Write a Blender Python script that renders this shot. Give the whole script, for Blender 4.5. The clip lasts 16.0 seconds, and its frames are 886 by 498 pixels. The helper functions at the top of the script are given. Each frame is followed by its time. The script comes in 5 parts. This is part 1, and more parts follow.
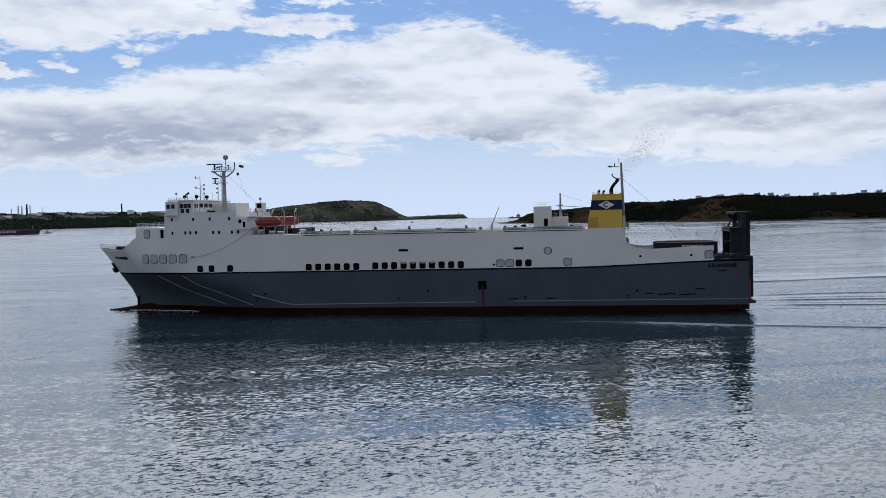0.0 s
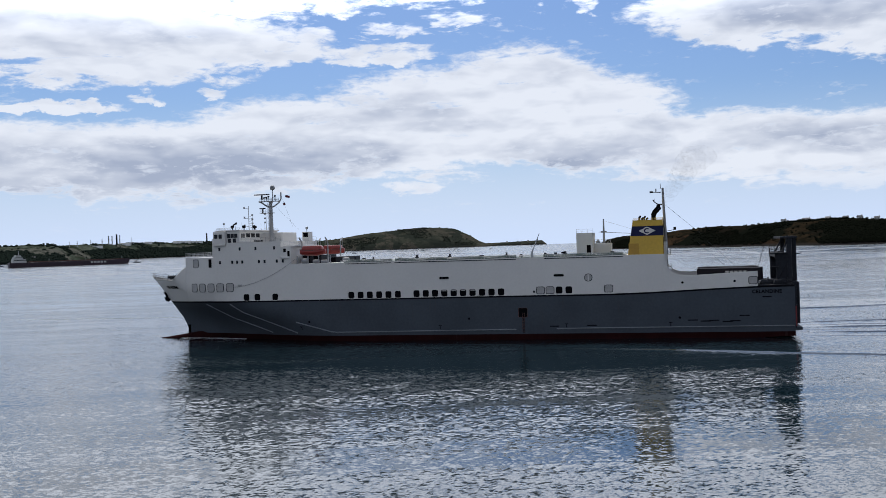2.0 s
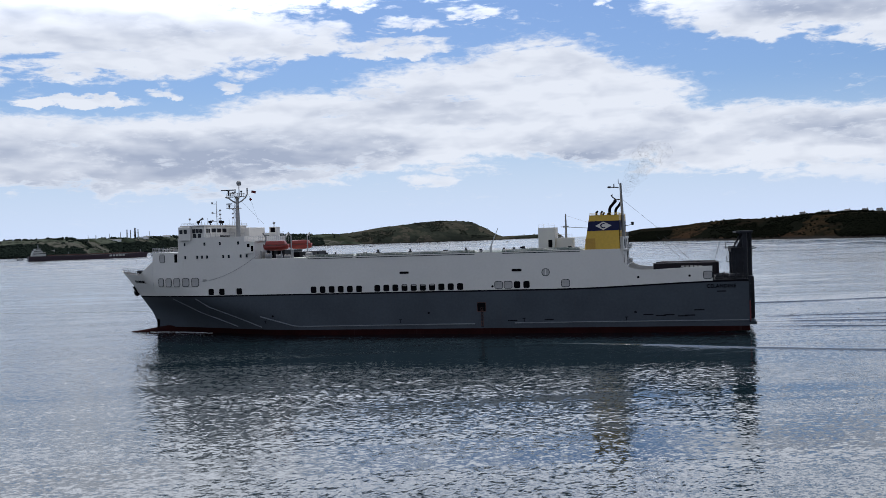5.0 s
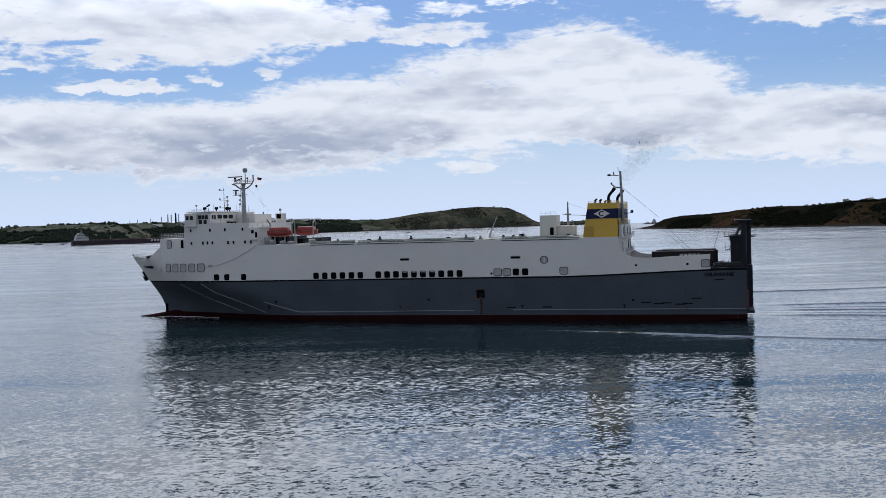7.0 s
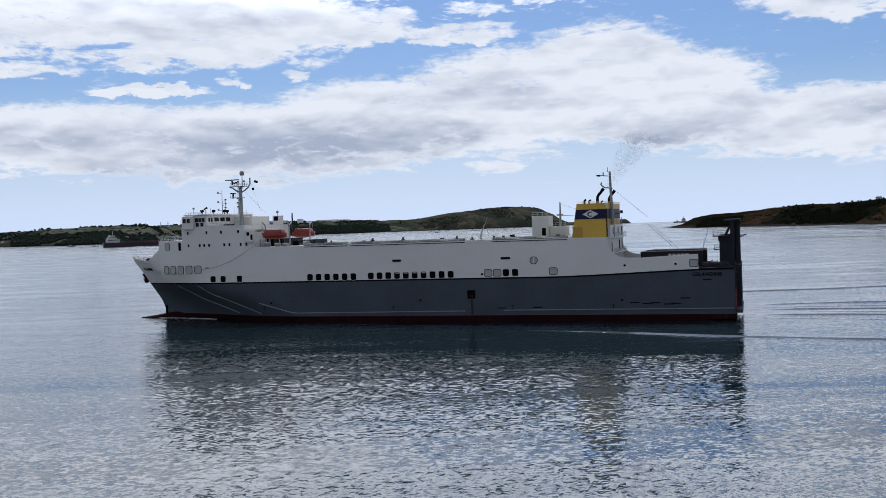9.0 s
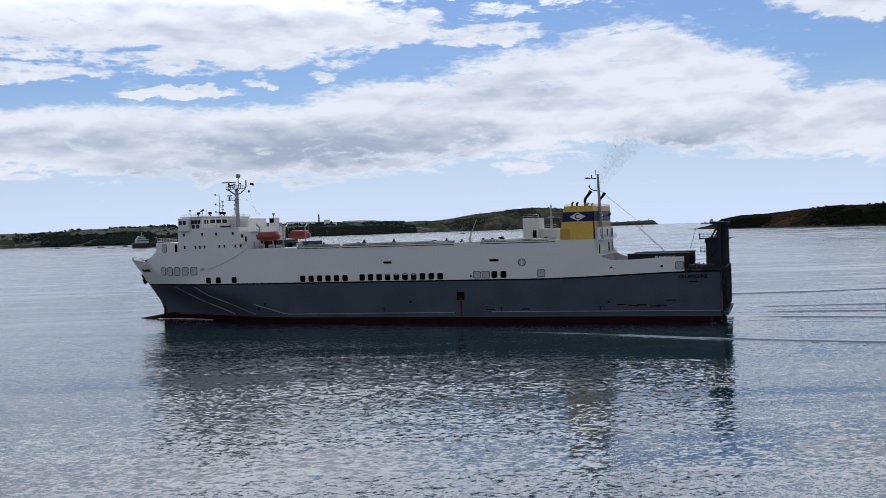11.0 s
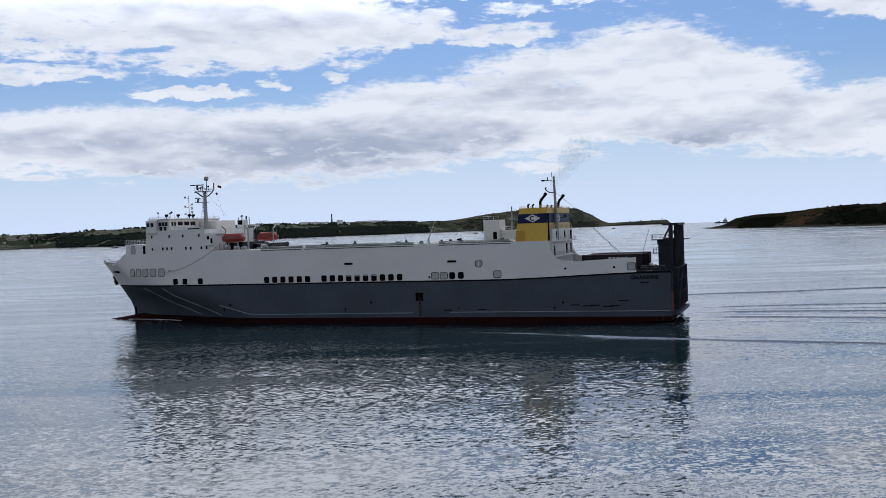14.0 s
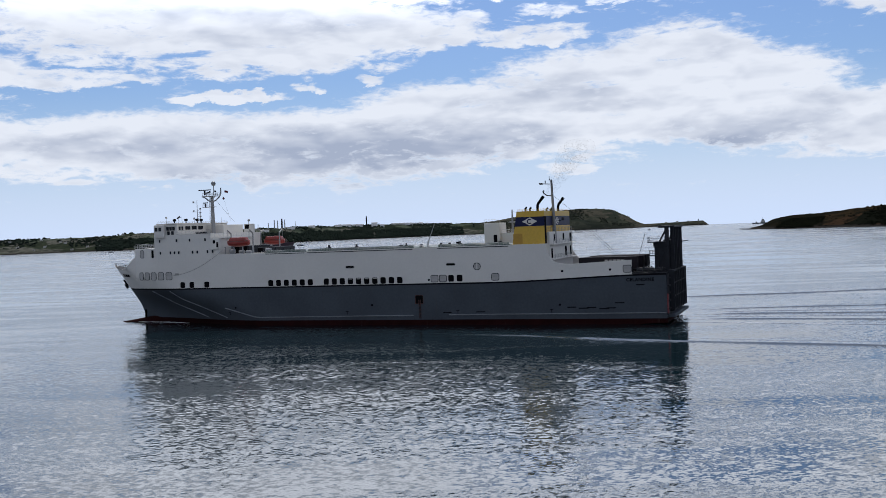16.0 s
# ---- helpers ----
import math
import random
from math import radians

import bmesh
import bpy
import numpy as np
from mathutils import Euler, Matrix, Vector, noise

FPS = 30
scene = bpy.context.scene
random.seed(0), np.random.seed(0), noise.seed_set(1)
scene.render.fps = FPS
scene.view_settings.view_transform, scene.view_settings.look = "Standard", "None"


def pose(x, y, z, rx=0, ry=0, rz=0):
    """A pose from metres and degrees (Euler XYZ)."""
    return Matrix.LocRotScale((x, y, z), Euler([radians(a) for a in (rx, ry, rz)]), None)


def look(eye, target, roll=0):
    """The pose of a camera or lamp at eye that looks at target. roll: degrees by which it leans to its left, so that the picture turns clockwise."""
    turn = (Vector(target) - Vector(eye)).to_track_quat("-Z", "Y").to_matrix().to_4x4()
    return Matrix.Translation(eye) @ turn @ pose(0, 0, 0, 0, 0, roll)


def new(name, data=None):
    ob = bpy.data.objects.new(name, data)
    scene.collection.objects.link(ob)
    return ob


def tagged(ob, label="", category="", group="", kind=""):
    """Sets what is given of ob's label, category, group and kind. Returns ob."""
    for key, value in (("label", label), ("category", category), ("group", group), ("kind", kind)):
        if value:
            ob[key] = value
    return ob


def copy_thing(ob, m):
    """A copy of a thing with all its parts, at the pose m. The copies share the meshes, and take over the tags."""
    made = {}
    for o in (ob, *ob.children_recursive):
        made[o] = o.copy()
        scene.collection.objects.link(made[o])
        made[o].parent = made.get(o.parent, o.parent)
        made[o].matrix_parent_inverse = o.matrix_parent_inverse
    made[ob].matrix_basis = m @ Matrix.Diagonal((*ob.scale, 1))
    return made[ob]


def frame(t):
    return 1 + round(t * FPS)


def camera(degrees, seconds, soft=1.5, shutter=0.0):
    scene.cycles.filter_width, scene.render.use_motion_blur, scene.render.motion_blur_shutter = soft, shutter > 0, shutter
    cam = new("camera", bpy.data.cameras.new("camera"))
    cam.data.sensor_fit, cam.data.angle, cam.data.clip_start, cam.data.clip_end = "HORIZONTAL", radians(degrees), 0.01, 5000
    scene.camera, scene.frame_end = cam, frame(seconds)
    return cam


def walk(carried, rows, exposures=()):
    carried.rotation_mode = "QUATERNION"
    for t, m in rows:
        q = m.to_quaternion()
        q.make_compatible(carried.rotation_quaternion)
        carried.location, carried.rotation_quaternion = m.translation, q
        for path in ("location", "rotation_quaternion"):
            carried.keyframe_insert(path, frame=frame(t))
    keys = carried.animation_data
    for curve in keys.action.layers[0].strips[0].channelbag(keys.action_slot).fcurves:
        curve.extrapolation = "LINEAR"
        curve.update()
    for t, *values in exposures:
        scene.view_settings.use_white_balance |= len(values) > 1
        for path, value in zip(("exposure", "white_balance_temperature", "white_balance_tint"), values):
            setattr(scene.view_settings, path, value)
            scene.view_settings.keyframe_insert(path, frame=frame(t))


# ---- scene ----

# ---- camera ----
EYE = (0.0, 0.0, 22.94)
cam = camera(48.07, 16.0, soft=0.75)


def aim(yaw, pitch, roll):
    return pose(*EYE, 90 + pitch, 0, yaw) @ pose(0, 0, 0, 0, 0, roll)


# seconds, yaw to the left, pitch up, roll
AIM = (
    (0.0, -8.801, -2.017, -1.291),
    (0.5, -7.216, -1.407, -1.410),
    (1.0, -5.856, -0.838, -1.545),
    (1.5, -4.884, -0.474, -1.677),
    (2.0, -4.299, -0.359, -1.811),
    (2.5, -3.955, -0.480, -1.922),
    (3.0, -3.829, -0.599, -2.023),
    (3.5, -3.762, -0.625, -2.095),
    (4.0, -3.674, -0.561, -2.098),
    (6.5, -1.928, -1.286, -1.585),
    (7.0, -1.138, -1.458, -1.635),
    (7.5, -0.469, -1.538, -1.592),
    (8.0, 0.000, -1.533, -1.679),
    (8.5, 0.282, -1.466, -1.834),
    (9.0, 0.487, -1.397, -1.974),
    (11.5, 2.349, -1.265, -1.924),
    (12.0, 2.607, -1.232, -1.949),
    (12.5, 2.726, -1.220, -1.948),
    (13.0, 2.721, -1.226, -1.953),
    (13.5, 2.695, -1.248, -1.971),
    (14.0, 2.729, -1.269, -2.035),
    (14.5, 2.953, -1.307, -2.071),
    (15.0, 3.395, -1.309, -2.116),
    (15.5, 4.027, -1.265, -2.194),
    (16.0, 4.715, -1.079, -2.289),
)
walk(cam, [(t, aim(y, p, r)) for t, y, p, r in AIM])


def ship_pose(t):
    """The ship at t seconds: x runs aft from the stem, y to starboard, z up from the waterline."""
    th = -0.30751 + 0.001490 * t
    x = -52.506 + -4.4716 * t + 0.00236 * t * t
    y = 256.364 + 0.7586 * t + 0.00520 * t * t
    return pose(x - 12.8 * math.sin(th), y + 12.8 * math.cos(th), 0, 0, 0, math.degrees(th))

# ---- world, sun ----
SUN_AZ, SUN_EL = -4.0, 57.0


class Nodes:
    """Short hand for node trees."""

    def __init__(self, tree):
        self.tree = tree
        tree.nodes.clear()

    def add(self, kind, **values):
        n = self.tree.nodes.new(kind)
        for k, v in values.items():
            if k == "op":
                n.operation = v
            elif k == "sky":
                n.sky_type = v
        return n

    def link(self, a, b):
        self.tree.links.new(a, b)

    def put(self, socket, value):
        if isinstance(value, bpy.types.NodeSocket):
            self.link(value, socket)
        else:
            socket.default_value = value

    def math(self, op, a, b=0.0, c=0.0, clamp=False):
        n = self.tree.nodes.new("ShaderNodeMath")
        n.operation, n.use_clamp = op, clamp
        for s, v in zip(n.inputs, (a, b, c)):
            self.put(s, v)
        return n.outputs[0]

    def noise(self, vec, scale, detail=4.0, rough=0.55, distort=0.0):
        n = self.tree.nodes.new("ShaderNodeTexNoise")
        self.put(n.inputs["Vector"], vec)
        for k, v in (("Scale", scale), ("Detail", detail), ("Roughness", rough), ("Distortion", distort)):
            self.put(n.inputs[k], v)
        return n.outputs["Fac"]

    def xyz(self, x, y, z=0.0):
        n = self.tree.nodes.new("ShaderNodeCombineXYZ")
        for s, v in zip(n.inputs, (x, y, z)):
            self.put(s, v)
        return n.outputs[0]

    def split(self, v):
        n = self.tree.nodes.new("ShaderNodeSeparateXYZ")
        self.put(n.inputs[0], v)
        return n.outputs

    def remap(self, v, a, b, c, d, smooth=True):
        n = self.tree.nodes.new("ShaderNodeMapRange")
        n.interpolation_type = "SMOOTHSTEP" if smooth else "LINEAR"
        for s, x in zip(n.inputs, (v, a, b, c, d)):
            self.put(s, x)
        return n.outputs[0]

    def mix(self, fac, a, b):
        n = self.tree.nodes.new("ShaderNodeMix")
        n.data_type = "RGBA"
        self.put(n.inputs[0], fac)
        self.put(n.inputs[6], a if isinstance(a, bpy.types.NodeSocket) else (*a, 1))
        self.put(n.inputs[7], b if isinstance(b, bpy.types.NodeSocket) else (*b, 1))
        return n.outputs[2]

    def vec(self, op, a, b):
        n = self.tree.nodes.new("ShaderNodeVectorMath")
        n.operation = op
        self.put(n.inputs[0], a)
        self.put(n.inputs[1], b)
        return n.outputs[0]


def make_world():
    w = bpy.data.worlds.new("sky")
    scene.world = w
    w.use_nodes = True
    n = Nodes(w.node_tree)
    sky = n.add("ShaderNodeTexSky", sky="NISHITA")
    sky.sun_disc = False
    sky.sun_elevation, sky.sun_rotation = radians(SUN_EL), radians(SUN_AZ)
    sky.altitude, sky.air_density, sky.dust_density, sky.ozone_density = 20, 1.0, 1.2, 1.5
    blue = n.vec("MULTIPLY", sky.outputs[0], (SKY * 0.78, SKY * 1.0, SKY * 1.38))
    x, y, z = n.split(n.add("ShaderNodeTexCoord").outputs["Generated"])
    deg = 180 / math.pi
    az = n.math("MULTIPLY", n.math("ARCTAN2", x, y), deg)
    el = n.math("MULTIPLY", n.math("ARCSINE", z), deg)
    # banks of cloud: azimuth to the right, elevation, half width, half height, weight
    banks = (
        (-20.0, 5.2, 9.0, 1.9, 1.0), (-12.0, 5.0, 9.0, 2.0, 1.0), (-4.0, 5.9, 7.0, 2.4, 1.0), (4.0, 6.9, 6.0, 2.9, 1.0), (9.0, 7.8, 4.6, 3.1, 1.0),
        (13.5, 6.4, 4.8, 2.5, 1.0), (20.0, 4.9, 7.0, 1.8, 1.0), (28.0, 4.4, 7.0, 1.9, 1.0), (36.0, 4.6, 7.0, 2.0, 1.0), (-32.0, 5.4, 8.0, 1.6, 0.9),
        (-14.0, 11.5, 9.0, 2.3, 1.0), (-22.0, 12.4, 7.0, 2.6, 0.9), (-6.6, 11.2, 4.4, 1.2, 0.85), (0.2, 10.8, 4.0, 0.55, 0.7), (-13.0, 15.5, 13.0, 3.2, 1.0),
        (-25.0, 8.9, 4.0, 0.5, 0.75), (-31.0, 9.0, 4.5, 1.3, 0.9), (-16.8, 8.0, 3.0, 0.32, 0.8), (-8.8, 8.6, 0.9, 0.36, 0.7), (-12.4, 8.4, 0.7, 0.25, 0.6),
        (23.5, 12.4, 7.2, 2.1, 1.0), (30.5, 11.6, 6.0, 2.3, 1.0), (26.0, 16.0, 11.0, 3.2, 1.0),
        (-1.0, 13.4, 1.6, 0.6, 0.6), (5.2, 12.7, 1.7, 0.5, 0.65), (1.6, 12.1, 1.6, 0.4, 0.55), (-3.0, 11.9, 1.8, 0.5, 0.6), (13.1, 13.0, 0.9, 0.5, 0.6),
        (3.2, 3.2, 2.1, 0.36, 0.7), (-2.0, 18.5, 55.0, 4.6, 1.1), (0.0, 32.0, 75.0, 9.0, 0.38), (-4.0, 54.0, 60.0, 12.0, 0.45),
    )
    # thick grey undersides of the same banks
    bellies = (
        (-9.5, 4.5, 8.5, 1.55, 1.0), (-17.5, 3.6, 4.5, 0.8, 0.7), (-22.0, 5.3, 5.0, 0.7, 0.6), (-2.0, 5.3, 4.0, 0.8, 0.6), (2.3, 7.2, 3.4, 0.7, 0.55),
        (12.6, 4.9, 4.6, 0.8, 0.75), (25.5, 5.2, 5.5, 0.9, 0.6), (33.0, 5.0, 5.0, 1.0, 0.6), (25.0, 11.8, 5.0, 1.0, 0.8), (-15.0, 12.0, 6.0, 1.0, 0.3),
        (0.0, 45.0, 70.0, 16.0, 0.5),
    )

    def blobs(a, e, spots, d0, d1):
        field = None
        for ca, ce, ra, re, wt in spots:
            u = n.math("MULTIPLY_ADD", a, 1 / ra, -ca / ra)
            v = n.math("MULTIPLY_ADD", e, 1 / re, -ce / re)
            d = n.math("MULTIPLY_ADD", u, u, n.math("MULTIPLY", v, v))
            b = n.remap(d, d0, d1, wt, 0.0)
            field = b if field is None else n.math("MAXIMUM", field, b)
        return field

    def grain(dy, scale, detail, rough):
        e = n.math("ADD", el, dy)
        return n.noise(n.xyz(n.math("MULTIPLY", az, 0.17), n.math("MULTIPLY", e, 0.50), 3.7), scale, detail, rough, 0.35)

    big, mid, fine = grain(0.0, 1.0, 3.0, 0.5), grain(0.0, 2.6, 6.0, 0.6), grain(0.0, 7.0, 6.0, 0.62)
    wa = n.math("MULTIPLY_ADD", n.math("SUBTRACT", big, 0.5), 6.0, az)
    we = n.math("MULTIPLY_ADD", n.math("SUBTRACT", mid, 0.5), 1.9, el)
    away = n.remap(n.math("ABSOLUTE", az), 36.0, 52.0, 0.0, 0.50)
    field = n.math("MAXIMUM", blobs(wa, we, banks, 0.35, 1.75), away)
    d0 = n.math("MULTIPLY_ADD", n.math("SUBTRACT", mid, 0.5), 1.5, field)
    d0 = n.math("MULTIPLY_ADD", n.math("SUBTRACT", fine, 0.5), 1.15, d0)
    rents = n.noise(n.xyz(n.math("MULTIPLY", az, 0.07), n.math("MULTIPLY", n.math("MULTIPLY_ADD", az, -0.06, el), 0.75), 8.0), 1.0, 4.0, 0.55, 0.3)
    d0 = n.math("MULTIPLY_ADD", n.remap(rents, 0.58, 0.76, 0.0, -0.75), n.remap(el, 14.0, 18.0, 1.0, 0.0), d0)
    cover = n.remap(d0, 0.14, 0.78, 0.0, 0.98)
    # the side of each billow away from the light is greyer
    relief = n.math("SUBTRACT", grain(0.5, 2.2, 2.5, 0.5), grain(-0.15, 2.2, 2.5, 0.5))
    soft_relief = n.math("SUBTRACT", grain(1.0, 1.0, 3.0, 0.5), grain(-0.4, 1.0, 3.0, 0.5))
    belly = blobs(wa, n.math("MULTIPLY_ADD", n.math("SUBTRACT", mid, 0.5), 1.0, el), bellies, 0.05, 2.1)
    shade = n.math("MULTIPLY_ADD", relief, 1.0, n.math("MULTIPLY", belly, 0.80))
    shade = n.math("MULTIPLY_ADD", soft_relief, 0.8, shade)
    shade = n.math("MULTIPLY", n.math("ADD", shade, 0.10), n.remap(d0, 0.5, 1.0, 0.35, 1.0), clamp=True)
    cloud = n.mix(shade, (0.80, 0.845, 0.94), (0.38, 0.44, 0.58))
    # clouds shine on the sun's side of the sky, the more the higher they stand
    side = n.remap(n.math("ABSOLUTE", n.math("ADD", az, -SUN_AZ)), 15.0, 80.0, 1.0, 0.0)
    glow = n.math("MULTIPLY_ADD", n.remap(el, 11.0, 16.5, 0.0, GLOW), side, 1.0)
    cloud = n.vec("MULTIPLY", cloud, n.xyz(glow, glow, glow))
    bright = n.math("MULTIPLY_ADD", n.remap(el, 12.5, 22.0, 0.0, 0.5), side, 1.0)
    blue = n.vec("MULTIPLY", blue, n.xyz(bright, bright, bright))
    haze = n.remap(el, -0.5, 9.0, 0.95, 0.0)
    base = n.mix(haze, blue, (0.64, 0.77, 1.02))
    fade = n.remap(el, 0.8, 3.6, 0.12, 1.0)
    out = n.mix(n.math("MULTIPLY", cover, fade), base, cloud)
    bg = n.add("ShaderNodeBackground")
    n.link(out, bg.inputs[0])
    bg.inputs[1].default_value = 1.0
    n.link(bg.outputs[0], n.add("ShaderNodeOutputWorld").inputs[0])


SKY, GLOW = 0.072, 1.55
make_world()
sun = new("sun", bpy.data.lights.new("sun", "SUN"))
sun.data.energy, sun.data.angle, sun.data.color = 3.2, radians(0.6), (1.0, 0.95, 0.87)
sun_dir = Vector((math.sin(radians(SUN_AZ)) * math.cos(radians(SUN_EL)), math.cos(radians(SUN_AZ)) * math.cos(radians(SUN_EL)), math.sin(radians(SUN_EL))))
sun.matrix_world = look(sun_dir * 300, (0, 0, 0))
scene.view_settings.exposure = 0.0


# ---- materials ----
def paint(name, color, rough=0.5, metal=0.0, vary=0.12, scale=0.6, streak=0.0, streak_color=(0.12, 0.06, 0.03), bump=0.0, coord="Object", spec=0.5):
    """Paint or other plain surface: two scales of tone, fine relief, and streaks that run down the face."""
    m = bpy.data.materials.new(name)
    m.use_nodes = True
    n = Nodes(m.node_tree)
    p = n.add("ShaderNodeBsdfPrincipled")
    at = n.add("ShaderNodeTexCoord").outputs[coord]
    tone = n.math("ADD", n.math("MULTIPLY", n.noise(at, scale * 0.15, 5.0), 0.6), n.math("MULTIPLY", n.noise(at, scale * 3, 4.0), 0.4))
    col = n.mix(n.remap(tone, 0.3, 0.7, 0.0, 1.0), [c * (1 - vary) for c in color], [min(1, c * (1 + vary)) for c in color])
    if streak:
        s = n.split(at)
        runs = n.noise(n.xyz(n.math("MULTIPLY", s[0], 1.6), n.math("MULTIPLY", s[1], 1.6), n.math("MULTIPLY", s[2], 0.09)), 1.0, 6.0, 0.65)
        patch = n.noise(at, 0.12, 3.0)
        f = n.math("MULTIPLY", n.remap(runs, 0.56, 0.78, 0.0, 1.0), n.remap(patch, 0.42, 0.68, 0.0, streak))
        col = n.mix(f, col, streak_color)
    n.put(p.inputs["Base Color"], col)
    n.put(p.inputs["Roughness"], n.remap(tone, 0.2, 0.8, max(0.02, rough - 0.1), min(1, rough + 0.1)))
    p.inputs["Metallic"].default_value = metal
    p.inputs["Specular IOR Level"].default_value = spec
    if bump:
        b = n.add("ShaderNodeBump")
        b.inputs["Strength"].default_value, b.inputs["Distance"].default_value = 0.6, bump
        n.put(b.inputs["Height"], n.noise(at, scale, 6.0))
        n.link(b.outputs[0], p.inputs["Normal"])
    n.link(p.outputs[0], n.add("ShaderNodeOutputMaterial").inputs[0])
    return m


def water_material():
    """Sea water: a dark body under a clear skin whose slope changes from ripple to ripple."""
    m = bpy.data.materials.new("sea")
    m.use_nodes = True
    n = Nodes(m.node_tree)
    p = n.add("ShaderNodeBsdfPrincipled")
    at = n.add("ShaderNodeTexCoord").outputs["Object"]
    s = n.split(at)
    # breeze lanes: long calm and ruffled streaks
    lane = n.noise(n.xyz(n.math("MULTIPLY", s[0], 0.005), n.math("MULTIPLY", s[1], 0.017), 0.0), 1.0, 5.0, 0.55, 0.6)
    streaks = n.noise(n.xyz(n.math("MULTIPLY", s[0], 0.010), n.math("MULTIPLY", s[1], 0.07), 4.0), 1.0, 5.0, 0.6, 0.5)
    gust = n.math("MULTIPLY", n.remap(lane, 0.34, 0.66, 0.55, 1.35), n.remap(streaks, 0.36, 0.64, 0.45, 1.45))
    # sheltered water lies calmer towards the far shores
    calm = n.remap(s[1], 200.0, 1000.0, 1.0, 0.36)
    ruffle = n.remap(gust, 0.3, 1.5, 0.55, 1.5)
    gust = n.math("MULTIPLY", gust, calm)
    slope = None
    # turn of the crests, stretch along them, ripples to the metre, steepness
    for k, (turn, stretch, scale, detail, steep) in enumerate(((18, 0.6, 0.25, 1.0, 0.06), (-14, 0.6, 0.9, 1.0, 0.14), (24, 0.7, 1.9, 1.0, 0.28), (4, 0.75, 4.0, 1.0, 0.20))):
        c, q = math.cos(radians(turn)), math.sin(radians(turn))
        u = n.math("MULTIPLY_ADD", s[0], c * stretch, n.math("MULTIPLY", s[1], q * stretch))
        v = n.math("MULTIPLY_ADD", s[0], -q, n.math("MULTIPLY", s[1], c))
        t = n.add("ShaderNodeTexNoise")
        n.put(t.inputs["Vector"], n.xyz(u, v, 5.0 * k))
        for name, value in (("Scale", scale), ("Detail", detail), ("Roughness", 0.55), ("Distortion", 0.4)):
            t.inputs[name].default_value = value
        d = n.vec("MULTIPLY", n.vec("SUBTRACT", t.outputs["Color"], (0.5, 0.5, 0.5)), (steep * 0.6, steep, 0.0))
        slope = d if slope is None else n.vec("ADD", slope, d)
    slope = n.vec("MULTIPLY", slope, n.xyz(n.math("MULTIPLY", gust, WAVE), n.math("MULTIPLY", gust, WAVE), 0.0))
    tilted = n.vec("ADD", n.add("ShaderNodeNewGeometry").outputs["Normal"], slope)
    n.put(p.inputs["Normal"], n.vec("NORMALIZE", tilted, (0, 0, 0)))
    tone = n.noise(at, 0.01, 4.0)
    n.put(p.inputs["Base Color"], n.mix(tone, (0.003, 0.010, 0.013), (0.005, 0.015, 0.020)))
    # ripples too small to tell apart roughen the far water
    n.put(p.inputs["Roughness"], n.math("MULTIPLY", n.remap(s[1], 120.0, 1200.0, 0.08, 0.20), ruffle))
    p.inputs["IOR"].default_value = 1.55
    n.link(p.outputs[0], n.add("ShaderNodeOutputMaterial").inputs[0])
    return m


WAVE = 0.88
WHITE = paint("white_paint", (0.55, 0.53, 0.495), 0.45, streak=0.35, streak_color=(0.42, 0.36, 0.28), vary=0.05)
GREY = paint("grey_hull_paint", (0.055, 0.064, 0.075), 0.6, spec=0.04, streak=0.4, streak_color=(0.07, 0.06, 0.055), vary=0.14)
RED = paint("red_antifouling", (0.016, 0.004, 0.004), 0.8, spec=0.03, streak=0.9, streak_color=(0.05, 0.03, 0.03), vary=0.35, scale=1.5)
BLACK = paint("black_paint", (0.004, 0.004, 0.006), 0.8, spec=0.05)
# near-black for plates that carry the shade inside openings and recesses
DARK = paint("opening_shade", (0.004, 0.004, 0.005), 0.9, spec=0.03)
STEEL = paint("dark_grey_steel", (0.018, 0.020, 0.025), 0.7, vary=0.35, spec=0.15)
DECK = paint("green_deck_paint", (0.07, 0.10, 0.085), 0.7, vary=0.25)
YELLOW = paint("yellow_paint", (0.55, 0.34, 0.035), 0.45, streak=0.4, streak_color=(0.2, 0.12, 0.03))
NAVY = paint("navy_paint", (0.010, 0.013, 0.05), 0.5, spec=0.15)
ORANGE = paint("orange_red_fibreglass", (0.21, 0.016, 0.010), 0.4)
SEA = water_material()


# ---- mesh helpers ----
def part(name, bm, material, parent=None, label=""):
    me = bpy.data.meshes.new(name)
    bmesh.ops.recalc_face_normals(bm, faces=bm.faces[:])
    bm.to_mesh(me)
    bm.free()
    for m in material if isinstance(material, (list, tuple)) else (material,):
        me.materials.append(m)
    ob = new(name, me)
    ob.parent = parent
    if label:
        tagged(ob, label)
    return ob


def thing(name, label, category, group="", kind="", at=None):
    ob = new(name)
    if at is not None:
        ob.matrix_world = at
    return tagged(ob, label, category, group, kind)


def quad(bm, a, b, c, d):
    bm.faces.new([bm.verts.new(v) for v in (a, b, c, d)])


